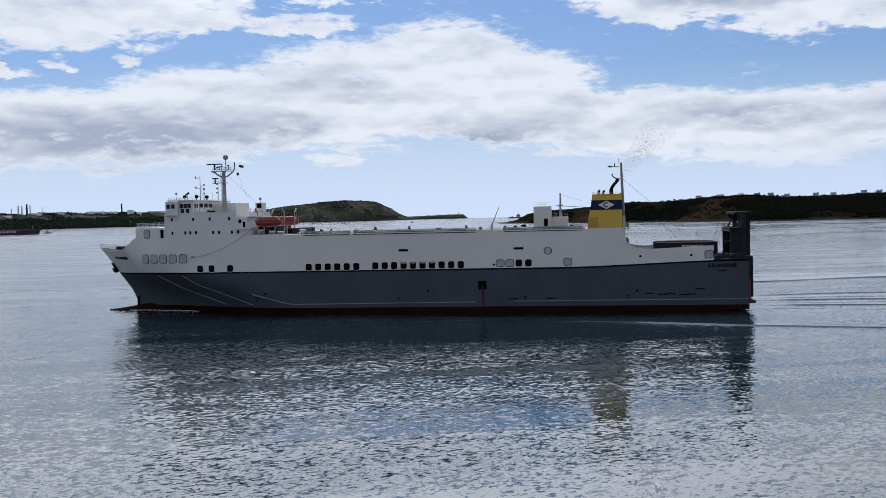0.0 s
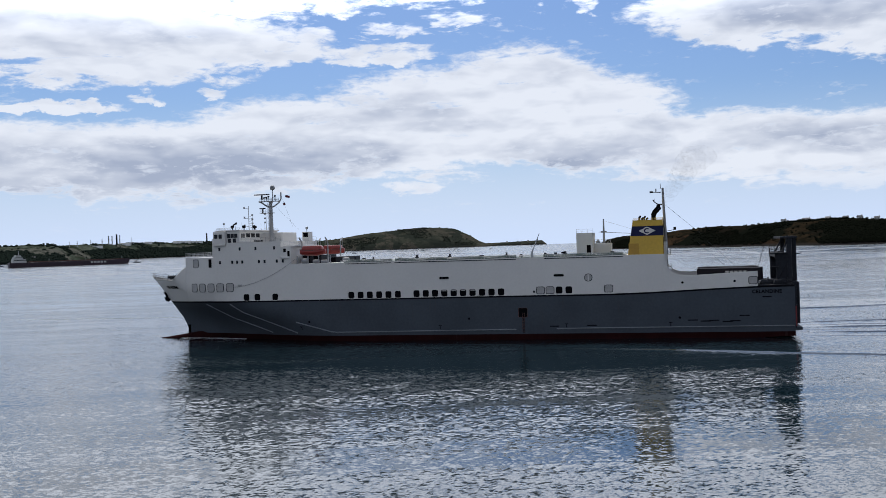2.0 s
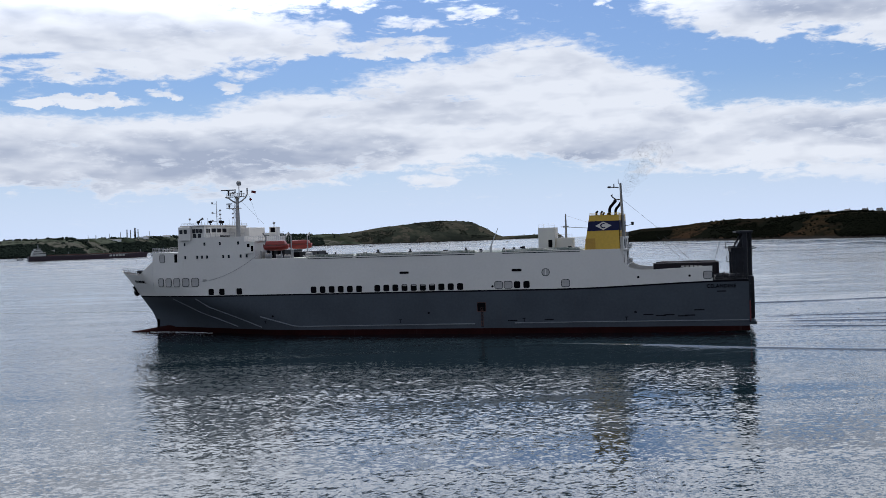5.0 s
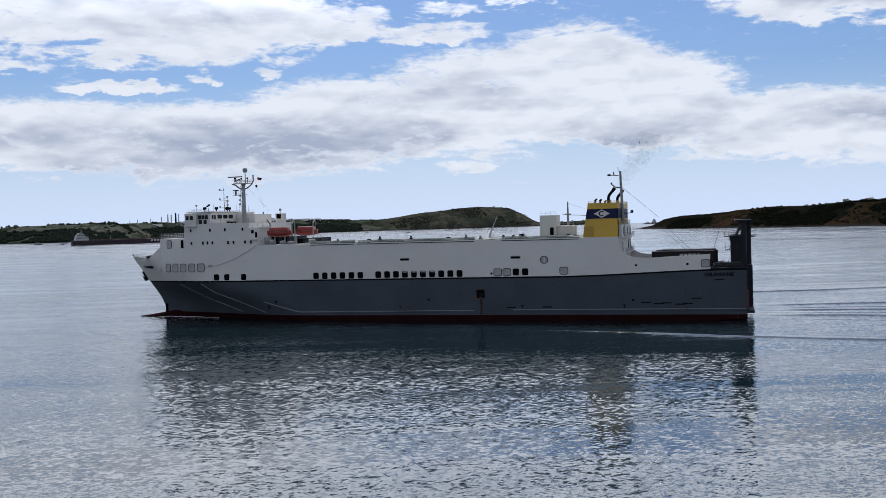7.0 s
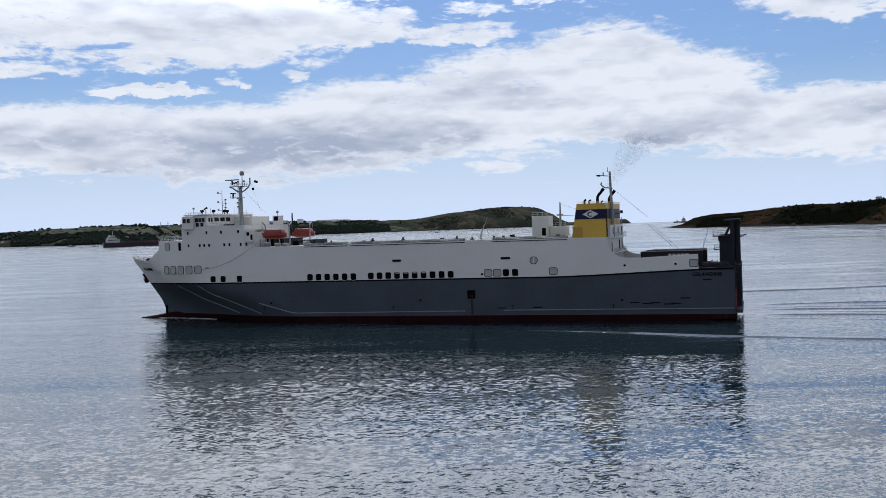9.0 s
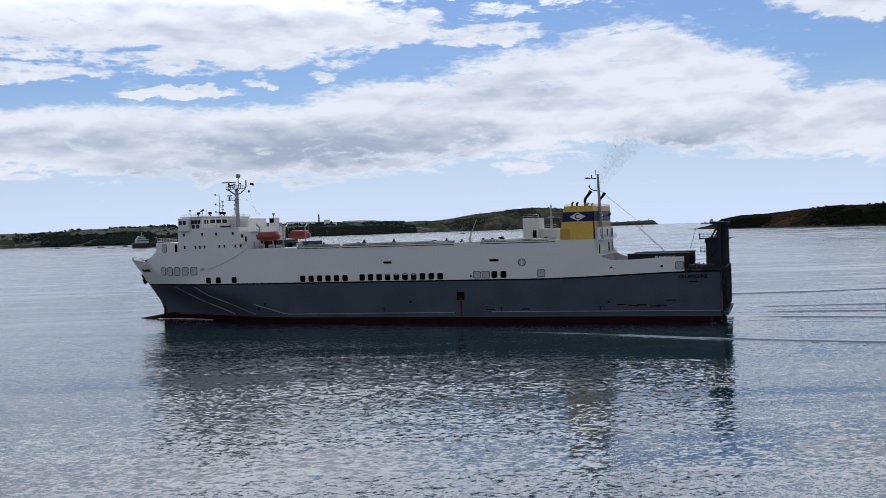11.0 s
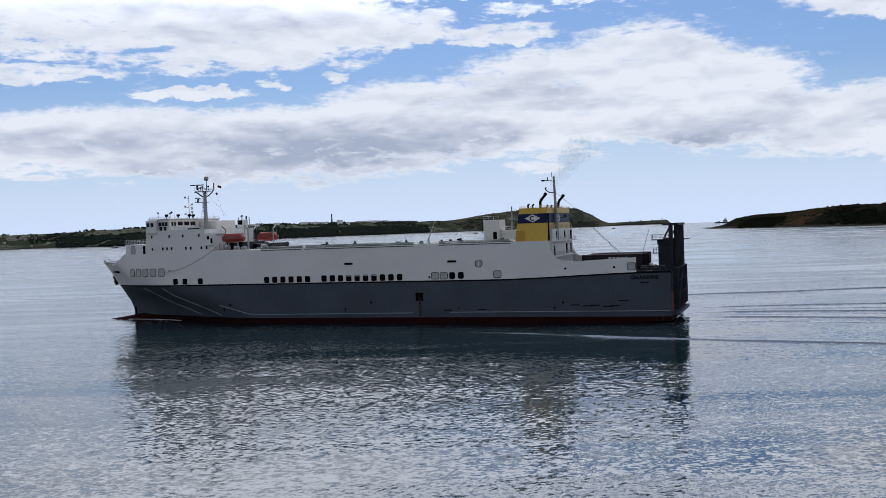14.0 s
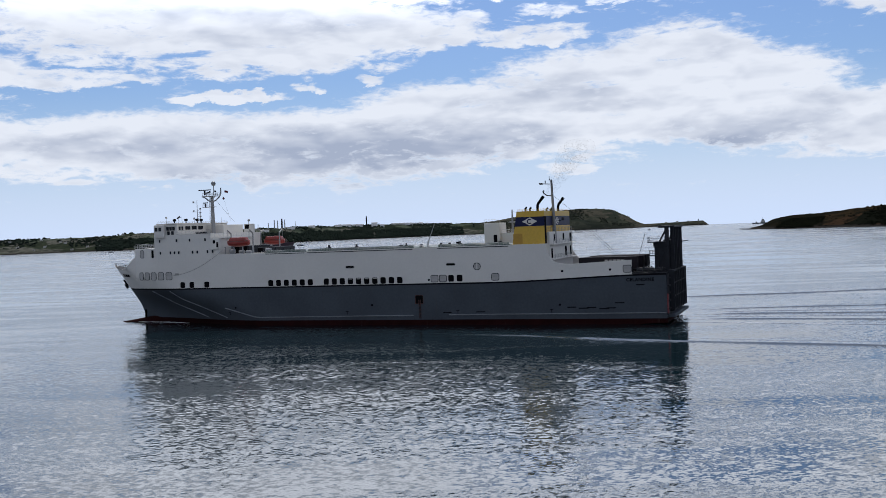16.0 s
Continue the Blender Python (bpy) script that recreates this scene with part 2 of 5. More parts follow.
def box(bm, x0, x1, y0, y1, z0, z1, bevel=0.0, taper=(0, 0)):
    """A box; taper pulls its top in by metres along x and y."""
    tx, ty = taper
    lo = [bm.verts.new(v) for v in ((x0, y0, z0), (x1, y0, z0), (x1, y1, z0), (x0, y1, z0))]
    hi = [bm.verts.new(v) for v in ((x0 + tx, y0 + ty, z1), (x1 - tx, y0 + ty, z1), (x1 - tx, y1 - ty, z1), (x0 + tx, y1 - ty, z1))]
    fs = [bm.faces.new(lo[::-1]), bm.faces.new(hi)]
    for i in range(4):
        j = (i + 1) % 4
        fs.append(bm.faces.new((lo[i], lo[j], hi[j], hi[i])))
    if bevel:
        es = list({e for f in fs for e in f.edges})
        bmesh.ops.bevel(bm, geom=es, offset=bevel, segments=2, affect="EDGES", profile=0.6)


def rod(bm, a, b, r0, r1=None, n=8):
    a, b = Vector(a), Vector(b)
    r1 = r0 if r1 is None else r1
    q = (b - a).to_track_quat("Z", "Y")
    ring = []
    for p, r in ((a, r0), (b, r1)):
        ring.append([bm.verts.new(p + q @ Vector((r * math.cos(k * math.tau / n), r * math.sin(k * math.tau / n), 0))) for k in range(n)])
    for k in range(n):
        bm.faces.new((ring[0][k], ring[0][(k + 1) % n], ring[1][(k + 1) % n], ring[1][k]))
    bm.faces.new(ring[0][::-1])
    bm.faces.new(ring[1])


def pipe(bm, pts, r, n=8):
    """One continuous tube through the points."""
    pts = [Vector(p) for p in pts]
    rings = []
    for i, p in enumerate(pts):
        d = (pts[min(i + 1, len(pts) - 1)] - pts[max(i - 1, 0)]).normalized()
        up = Vector((0, 1, 0)) if abs(d.y) < 0.9 else Vector((1, 0, 0))
        u = d.cross(up).normalized()
        v = d.cross(u)
        rings.append([bm.verts.new(p + r * (u * math.cos(k * math.tau / n) + v * math.sin(k * math.tau / n))) for k in range(n)])
    for a, b in zip(rings, rings[1:]):
        for k in range(n):
            bm.faces.new((a[k], a[(k + 1) % n], b[(k + 1) % n], b[k]))
    bm.faces.new(rings[0][::-1])
    bm.faces.new(rings[-1])


def lerp(knots, x):
    for (x0, y0), (x1, y1) in zip(knots, knots[1:]):
        if x <= x1:
            return y0 + (y1 - y0) * max(0.0, (x - x0) / (x1 - x0))
    return knots[-1][1]


def smooth(knots, x):
    for (x0, y0), (x1, y1) in zip(knots, knots[1:]):
        if x <= x1:
            s = max(0.0, (x - x0) / (x1 - x0))
            return y0 + (y1 - y0) * s * s * (3 - 2 * s)
    return knots[-1][1]


def shade_smooth(ob):
    for p in ob.data.polygons:
        p.use_smooth = True
    return ob


# ---- sea ----
def build_sea():
    bm = bmesh.new()
    n, r = 96, 4960.0
    rings = [[bm.verts.new((rr * math.cos(k * math.tau / n), rr * math.sin(k * math.tau / n), 0)) for k in range(n)] for rr in (300, 1500, r)]
    bm.faces.new(rings[0])
    for a, b in zip(rings, rings[1:]):
        for k in range(n):
            bm.faces.new((a[k], b[k], b[(k + 1) % n], a[(k + 1) % n]))
    return tagged(part("water", bm, SEA), "rippled grey-blue harbour water", "water", kind="structure")


sea = build_sea()

# ---- the ship ----
HB = 12.8
STEM = ((-5.0, 9.0), (0.3, 9.6), (2.2, 10.2), (5.0, 9.0), (9.1, 5.8), (13.0, 2.9), (16.4, 0.0))
ENTRY = ((-5.0, 62.0), (0.0, 52.0), (5.0, 42.0), (10.0, 26.5), (13.0, 24.0), (16.4, 22.5))


def half(x, z):
    z = min(z, lerp(((0, 16.4), (10.5, 16.4), (14.5, 12.6)), x))
    s = min(1.0, max(0.0, (x - lerp(STEM, z)) / lerp(ENTRY, z)))
    return HB * math.sin(s * math.pi / 2) ** (0.85 + 0.11 * min(11.0, max(0.0, 9.5 - z)))


def white_line(x):
    return smooth(((0, 9.7), (24, 10.1), (118, 10.2), (161, 11.4)), x)


def keel(x):
    return smooth(((0, -4.0), (118, -4.0), (161, 0.3)), x)


def stations(x0, x1, step):
    k = max(1, round((x1 - x0) / step))
    return [x0 + (x1 - x0) * i / k for i in range(k + 1)]


def shell(name, x0, x1, low, high, material, parent, levels=5, step=2.0, top=True, ends=True, out=0.0, label="", bottom=False):
    """A length of the hull between two heights, which may change along it, plated over on top and at its ends."""
    bm = bmesh.new()
    grid = []
    for x in stations(x0, x1, step):
        col = []
        for k in range(levels + 1):
            z = low(x) + (high(x) - low(x)) * k / levels
            xs = max(x, lerp(STEM, min(z, 16.4)))
            h = half(xs, z) + out
            col.append((bm.verts.new((xs, -h, z)), bm.verts.new((xs, h, z))))
        grid.append(col)
    for a, b in zip(grid, grid[1:]):
        for k in range(levels):
            for side in (0, 1):
                bm.faces.new((a[k][side], b[k][side], b[k + 1][side], a[k + 1][side]))
        if top:
            bm.faces.new((a[-1][0], b[-1][0], b[-1][1], a[-1][1]))
        if bottom:
            bm.faces.new((a[0][0], b[0][0], b[0][1], a[0][1]))
    if ends:
        for col in (grid[0], grid[-1]):
            bm.faces.new([c[0] for c in col] + [c[1] for c in col[::-1]])
    bmesh.ops.remove_doubles(bm, verts=bm.verts[:], dist=0.002)
    bmesh.ops.dissolve_degenerate(bm, dist=0.001, edges=bm.edges[:])
    ob = shade_smooth(part(name, bm, material, parent, label))
    ob.data.set_sharp_from_angle(angle=radians(28))
    return ob


ship = thing("cargo_ferry", "white and grey roll-on cargo ferry under way in the harbour", "ship", at=ship_pose(0))


def flat(z):
    return lambda x: z


def build_hull():
    shell("bottom_plating", 8.0, 161.0, lambda x: max(-4.0, keel(x)), lambda x: max(1.3, keel(x) + 0.2), RED, ship, 4, 2.0, top=False, label="worn dark red bottom paint", bottom=True)
    shell("lower_hull", 5.5, 161.0, lambda x: max(1.3, keel(x) + 0.2), lambda x: white_line(x) - 0.35, GREY, ship, 6, 1.5, top=False, label="blue-grey painted lower hull")
    shell("stripe", 5.2, 161.0, lambda x: white_line(x) - 0.35, white_line, BLACK, ship, 1, 1.5, top=False, out=0.02, label="thin black line")
    shell("forecastle", 0.0, 14.5, white_line, lambda x: lerp(((0, 16.4), (3, 15.6), (10.3, 15.4), (14.5, 18.9)), x), WHITE, ship, 6, 0.5)
    shell("forecastle_deck", 0.9, 10.2, lambda x: lerp(((0, 16.4), (3, 15.6), (10.3, 15.4)), x) - 0.1, lambda x: lerp(((0, 16.4), (3, 15.6), (10.3, 15.4)), x) + 0.04, STEEL, ship, 1, 0.5, out=-0.12, label="dark grey forecastle deck")
    shell("forward_house", 14.5, 23.7, white_line, flat(21.1), WHITE, ship, 6, 0.9)
    shell("accommodation", 23.7, 42.0, white_line, flat(24.6), WHITE, ship, 6, 1.5)
    shell("cargo_side", 42.0, 133.5, white_line, flat(18.9), WHITE, ship, 4, 4.0)
    bm = bmesh.new()
    box(bm, 42.0, 44.6, -12.79, 4.0, 18.9, 23.2, 0.06)
    part("accommodation_wing", bm, WHITE, ship)
    shell("aft_deck_base", 133.5, 161.0, lambda x: white_line(x) - 0.2, lambda x: white_line(x) + 0.02, BLACK, ship, 1, 2.0, out=-0.03)
    for s in (-1, 1):
        bm = bmesh.new()
        top = ((133.5, 18.7), (133.7, 17.2), (134.2, 15.9), (135.2, 14.8), (136.6, 14.2), (139, 13.95), (153.4, 14.6))
        rows = []
        for x in stations(133.5, 153.4, 0.4):
            lo, hi = white_line(x), lerp(top, x)
            rows.append([bm.verts.new(p) for p in ((x, s * HB, lo), (x, s * HB, hi), (x, s * (HB - 0.35), hi), (x, s * (HB - 0.35), lo))])
        for a, b in zip(rows, rows[1:]):
            for k in range(4):
                bm.faces.new((a[k], b[k], b[(k + 1) % 4], a[(k + 1) % 4]))
        bm.faces.new(rows[0])
        bm.faces.new(rows[-1][::-1])
        part("aft_bulwark", bm, WHITE, ship)


build_hull()

SHUTTER = paint("grey_shutter_paint", (0.31, 0.30, 0.285), 0.55, vary=0.15)
GLASS = paint("dark_window_glass", (0.008, 0.010, 0.014), 0.10, spec=0.15)
# white lowered to grey for backlit shade; the brown streaks are weathering
MASTWHITE = paint("weathered_backlit_paint", (0.20, 0.205, 0.21), 0.5, vary=0.2, streak=0.5, streak_color=(0.2, 0.13, 0.08))
GALV = paint("galvanised_steel", (0.32, 0.33, 0.34), 0.45, 0.6, vary=0.2)
RUST = paint("rusty_red_oxide", (0.075, 0.03, 0.024), 0.8, vary=0.4, scale=2.0)
FOAM = paint("sea_foam", (0.62, 0.66, 0.68), 0.9, vary=0.2, scale=2.0, bump=0.1)
MARK = paint("pale_fender_paint", (0.125, 0.137, 0.15), 0.5, vary=0.3, streak=0.6)
TARP = paint("dark_trailer_cover", (0.014, 0.012, 0.015), 0.8, vary=0.3, spec=0.1)
FLAG = paint("dark_red_bunting", (0.12, 0.012, 0.02), 0.8)


def on_side(x, z, out=0.0):
    """A frame on the port side: x aft, z up the plate, y into the hull."""
    e = 0.2
    p = Vector((x, -half(x, z), z))
    tx = (Vector((x + e, -half(x + e, z), z)) - p).normalized()
    tz = (Vector((x, -half(x, z + e), z + e)) - p).normalized()
    ny = tz.cross(tx).normalized()
    tz = tx.cross(ny)
    m = Matrix((tx, ny, tz)).transposed().to_4x4()
    m.translation = p - ny * out
    return m


def outline(w, h, r, n=4):
    pts = []
    for cx, cz, a0 in ((w / 2 - r, h / 2 - r, 0), (-w / 2 + r, h / 2 - r, 90), (-w / 2 + r, -h / 2 + r, 180), (w / 2 - r, -h / 2 + r, 270)):
        for k in range(n + 1):
            a = radians(a0 + 90 * k / n)
            pts.append((cx + r * math.cos(a), cz + r * math.sin(a)))
    return pts


def plate_mesh(name, w, h, r, t, material):
    """A rounded plate, its back at y = 0.03 and its face at y = -t."""
    bm = bmesh.new()
    pts = outline(w, h, r)
    front = [bm.verts.new((x, -t, z)) for x, z in pts]
    back = [bm.verts.new((x, 0.03, z)) for x, z in pts]
    bm.faces.new(front)
    bm.faces.new(back[::-1])
    for i in range(len(pts)):
        j = (i + 1) % len(pts)
        bm.faces.new((front[i], back[i], back[j], front[j]))
    bmesh.ops.recalc_face_normals(bm, faces=bm.faces[:])
    me = bpy.data.meshes.new(name)
    bm.to_mesh(me)
    bm.free()
    me.materials.append(material)
    return me


def ring_mesh(name, w, h, r, rim, t, material):
    bm = bmesh.new()
    inner, outer = outline(w, h, r), outline(w + 2 * rim, h + 2 * rim, r + rim)
    loops = [[bm.verts.new((x, y, z)) for x, z in pts] for pts, y in ((outer, 0.03), (outer, -t), (inner, -t), (inner, 0.03))]
    k = len(inner)
    for a, b in zip(loops, loops[1:]):
        for i in range(k):
            bm.faces.new((a[i], a[(i + 1) % k], b[(i + 1) % k], b[i]))
    bmesh.ops.recalc_face_normals(bm, faces=bm.faces[:])
    me = bpy.data.meshes.new(name)
    bm.to_mesh(me)
    bm.free()
    me.materials.append(material)
    return me


def piece(name, me, parent, m):
    ob = new(name, me)
    ob.parent = parent
    ob.matrix_basis = m
    return ob


def build_openings():
    def row(name, pane, rim, places, label=""):
        for x, z in places:
            ob = piece(name, pane, ship, on_side(x, z))
            if label:
                tagged(ob, label)
            piece("frame", rim, ob, Matrix())

    # no hole is cut: a near-black plate paints the shade inside each opening
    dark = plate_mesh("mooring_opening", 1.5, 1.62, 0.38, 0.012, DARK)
    rim = ring_mesh("opening_rim", 1.5, 1.62, 0.38, 0.10, 0.09, WHITE)
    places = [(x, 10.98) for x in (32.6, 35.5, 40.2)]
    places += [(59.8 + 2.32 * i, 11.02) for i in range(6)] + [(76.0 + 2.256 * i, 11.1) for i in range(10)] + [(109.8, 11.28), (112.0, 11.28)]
    row("mooring_opening", dark, rim, places, "opening in the side, its inner shade a near-black plate")
    # furled canvas and gear seen inside some openings
    bm = bmesh.new()
    box(bm, -0.5, 0.5, -0.05, 0.02, 0.42, 0.70, 0.05)
    pale = part("canvas", bm, SHUTTER)
    me = pale.data
    bpy.data.objects.remove(pale)
    for i in (3, 4, 5, 6):
        piece("canvas", me, ship, on_side(76.0 + 2.256 * i, 11.1))
    grey = plate_mesh("shutter", 1.75, 1.5, 0.32, 0.03, SHUTTER)
    rim = ring_mesh("shutter_rim", 1.75, 1.5, 0.32, 0.13, 0.07, STEEL)
    row("shutter", grey, rim, [(105.5, 11.28), (107.7, 11.28), (121.0, 11.4), (152.4, 12.6)], "closed grey shutter with a dark rim")
    tall = plate_mesh("tall_shutter", 1.85, 1.95, 0.4, 0.03, SHUTTER)
    rim = ring_mesh("tall_shutter_rim", 1.85, 1.95, 0.4, 0.11, 0.07, STEEL)
    row("tall_shutter", tall, rim, [(17.6 + 2.67 * i, 13.5) for i in range(5)] + [(18.3, 19.6)], "closed grey shutter with a dark rim")
    small = plate_mesh("window", 0.55, 0.8, 0.12, 0.015, GLASS)
    rim = ring_mesh("window_rim", 0.55, 0.8, 0.12, 0.07, 0.06, WHITE)
    row("window", small, rim, [(x, 23.0) for x in (25.7, 31.2, 35.4, 40.3)] + [(x, 19.75) for x in (25.8, 29.1, 30.4, 31.8, 36.2, 37.7, 40.9, 42.5)])
    # flat near-black plate, the doorway's inner shade as colour
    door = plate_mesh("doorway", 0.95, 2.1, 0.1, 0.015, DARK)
    row("doorway", door, ring_mesh("doorway_rim", 0.95, 2.1, 0.1, 0.08, 0.06, WHITE), [(22.9, 19.6)], "doorway with its inner shade painted as a near-black plate")
    lens = plate_mesh("vent", 2.3, 0.5, 0.245, 0.02, DARK)
    row("vent", lens, ring_mesh("vent_rim", 2.3, 0.5, 0.245, 0.09, 0.1, SHUTTER), [(82.8, 14.65), (109.8, 14.65)], "slim dark oval vent")
    row("round_port", plate_mesh("round_port", 1.6, 1.5, 0.7, 0.02, SHUTTER), ring_mesh("round_port_rim", 1.6, 1.5, 0.7, 0.14, 0.08, STEEL), [(116.5, 14.0)], "round closed port with a dark rim")
    piece("post", plate_mesh("port_bar", 0.22, 1.5, 0.05, 0.1, WHITE), ship, on_side(116.5, 14.0))
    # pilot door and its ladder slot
    # the shade within the pilot doorway is a near-black plate
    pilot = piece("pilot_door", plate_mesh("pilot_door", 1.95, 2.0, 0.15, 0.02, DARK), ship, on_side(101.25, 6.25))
    tagged(pilot, "pilot doorway, inner shade a near-black plate, with red-brown edges")
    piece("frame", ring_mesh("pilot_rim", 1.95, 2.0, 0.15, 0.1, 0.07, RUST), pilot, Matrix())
    piece("ladder_slot", plate_mesh("ladder_slot", 0.62, 3.6, 0.05, 0.02, STEEL), ship, on_side(101.35, 3.4))
    bm = bmesh.new()
    for s in (-0.25, 0.25):
        rod(bm, (s, -0.06, -1.8), (s, -0.06, 2.6), 0.035, n=6)
    for k in range(14):
        rod(bm, (-0.25, -0.06, -1.7 + 0.32 * k), (0.25, -0.06, -1.7 + 0.32 * k), 0.03, n=6)
    ladder = part("boarding_ladder", bm, RUST, ship)
    ladder.matrix_basis = on_side(101.35, 3.6)
    # small dark holes, draught marks and scrapes on the grey side
    tick = plate_mesh("load_mark", 0.16, 0.8, 0.03, 0.03, BLACK)
    bar = plate_mesh("mark_bar", 0.75, 0.16, 0.03, 0.03, BLACK)
    for x in (46.5, 81.5, 111.2, 134.5):
        piece("load_mark", tick, ship, on_side(x, 3.1))
        piece("mark_bar", bar, ship, on_side(x, 3.5))
    hole = plate_mesh("scupper", 0.55, 0.5, 0.22, 0.03, BLACK)
    for x, z in ((48.8, 4.7), (88.5, 5.0), (136.5, 4.6), (104.0, 11.0), (137.3, 12.4), (148.5, 12.5)):
        piece("scupper", hole, ship, on_side(x, z))
    scrape = plate_mesh("scrape", 2.2, 0.24, 0.11, 0.025, BLACK)
    for x, z in ((139.3, 4.0), (142.1, 3.75), (143.9, 3.9), (146.8, 3.6), (148.4, 3.75), (150.4, 4.9), (108.5, 3.0), (117.0, 3.1)):
        piece("scrape", scrape, ship, on_side(x, z))
    # pale bars under the stern name, where smaller lettering stands
    piece("registry_bar", plate_mesh("registry_bar", 1.9, 0.24, 0.03, 0.03, BLACK), ship, on_side(155.2, 8.95))


def build_fenders():
    """Half-round rubbing strakes along the side, those at the bow running down and aft."""
    def strake(points, r=0.14):
        bm = bmesh.new()
        pts = []
        for x in stations(points[0][0], points[-1][0], 1.5):
            z = lerp(points, x)
            pts.append((x, -half(x, z) - 0.03, z))
        pipe(bm, pts, r, 8)
        part("rubbing_strake", bm, MARK, ship, "pale half-round rubbing strake")

    strake(((20.2, 9.3), (26.5, 5.6), (37.5, 1.9)))
    strake(((27.8, 9.3), (31.0, 7.0), (45.0, 1.9)))
    strake(((45.3, 4.6), (55.0, 2.1), (99.6, 2.35)))
    strake(((109.0, 2.45), (160.8, 2.55)))


def letters(text, height, material, parent, m, name="ship_name"):
    cu = bpy.data.curves.new(name, "FONT")
    cu.body, cu.size, cu.extrude, cu.align_x, cu.space_character, cu.offset = text, height / 0.7, 0.02, "CENTER", 1.12, 0.04
    tmp = bpy.data.objects.new(name, cu)
    scene.collection.objects.link(tmp)
    me = bpy.data.meshes.new_from_object(tmp.evaluated_get(bpy.context.evaluated_depsgraph_get()))
    bpy.data.objects.remove(tmp)
    me.materials.clear()
    me.materials.append(material)
    ob = new(name, me)
    ob.parent = parent
    ob.matrix_basis = m @ pose(0, 0, 0, 90, 0, 0)
    return ob


def rail(bm, pts, h=1.05, gap=2.0, r=0.035, bars=3):
    for a, b in zip(pts, pts[1:]):
        a, b = Vector(a), Vector(b)
        k = max(1, round((b - a).length / gap))
        for i in range(k + 1):
            p = a.lerp(b, i / k)
            rod(bm, p, p + Vector((0, 0, h)), r, n=5)
        for j in range(bars):
            z = Vector((0, 0, h * (j + 1) / bars))
            rod(bm, a + z, b + z, r * 0.8, n=5)


def build_bow():
    # bulbous bow that breaks the surface
    bm = bmesh.new()
    rings, n = [], 20
    for k in range(25):
        s = (k / 24) ** 1.6
        x, top = 2.2 + 21.0 * s, 0.15 + 1.9 * min(1.0, 1.7 * s) ** 1.2
        r = 2.4 * min(1.0, math.sqrt(s * 6))
        w = 1.5 * min(1.0, math.sqrt(s * 5)) * (1 - 0.6 * s)
        rings.append([bm.verts.new((x, w * math.cos(a * math.tau / n), top - r + r * math.sin(a * math.tau / n))) for a in range(n)])
    for a, b in zip(rings, rings[1:]):
        for k in range(n):
            bm.faces.new((a[k], a[(k + 1) % n], b[(k + 1) % n], b[k]))
    bmesh.ops.remove_doubles(bm, verts=bm.verts[:], dist=0.01)
    shade_smooth(part("bulbous_bow", bm, RED, ship, "dark red bulb awash at the waterline"))
    # anchor in its pocket
    bm = bmesh.new()
    m = on_side(4.6, 11.4)
    box(bm, -0.22, 0.22, -0.55, -0.05, -1.0, 1.1, 0.06)
    box(bm, -1.05, 1.05, -0.75, -0.1, -1.45, -0.9, 0.1)
    for s in (-1, 1):
        box(bm, s * 0.9 - 0.28, s * 0.9 + 0.28, -1.0, -0.5, -1.5, -0.1, 0.1, (0.15, 0.1))
    bmesh.ops.transform(bm, matrix=m, verts=bm.verts[:])
    part("anchor", bm, BLACK, ship, "black stockless anchor hung in the bow")
    # fairlead lip and rail on the forecastle
    bm = bmesh.new()
    for s in (-1, 1):
        pts = [(x, s * (half(max(x, 0.3), 16.2) - 0.15), lerp(((0, 16.4), (3, 15.6), (9, 15.4), (14.5, 16.4)), x)) for x in (0.4, 2, 4, 6, 8.5, 11, 14)]
        rail(bm, pts, 0.9, 1.4, 0.04, 2)
    part("forecastle_rail", bm, STEEL, ship)
    for x, y in ((5.5, 0.0), (8.5, -3.0), (8.5, 3.0)):
        bm = bmesh.new()
        rod(bm, (x, y, 15.3), (x, y, 16.5), 0.45, 0.4, 12)
        rod(bm, (x - 0.9, y, 16.1), (x + 0.9, y, 16.1), 0.35, n=12)
        part("windlass", bm, STEEL, ship)
    letters("CELANDINE", 0.75, BLACK, ship, on_side(9.2, 13.35, 0.04) @ pose(0, 0, 0))
    letters("CELANDINE", 0.74, BLACK, ship, on_side(155.2, 9.75, 0.04))
    # slack line that hangs along the forward side
    bm = bmesh.new()
    pts = []
    for i in range(15):
        s = i / 14
        x, z = 29.6 + 16.2 * s, 13.55 + 1.0 * s + 5.6 * s ** 1.9
        pts.append((x, -half(x, z) - 0.07, z))
    pipe(bm, pts, 0.04, 5)
    part("mooring_line", bm, MASTWHITE, ship)
    bm = bmesh.new()
    box(bm, 30.4, 31.4, -12.95, -12.75, 13.7, 14.2, 0.05)
    part("line_bracket", bm, SHUTTER, ship)
    bm = bmesh.new()
    rail(bm, [(23.3, -11.6, 21.1), (15.2, -10.2, 21.1), (15.2, 10.2, 21.1), (23.3, 11.6, 21.1)], 1.2, 0.7, 0.035, 3)
    part("house_rail", bm, GALV, ship)


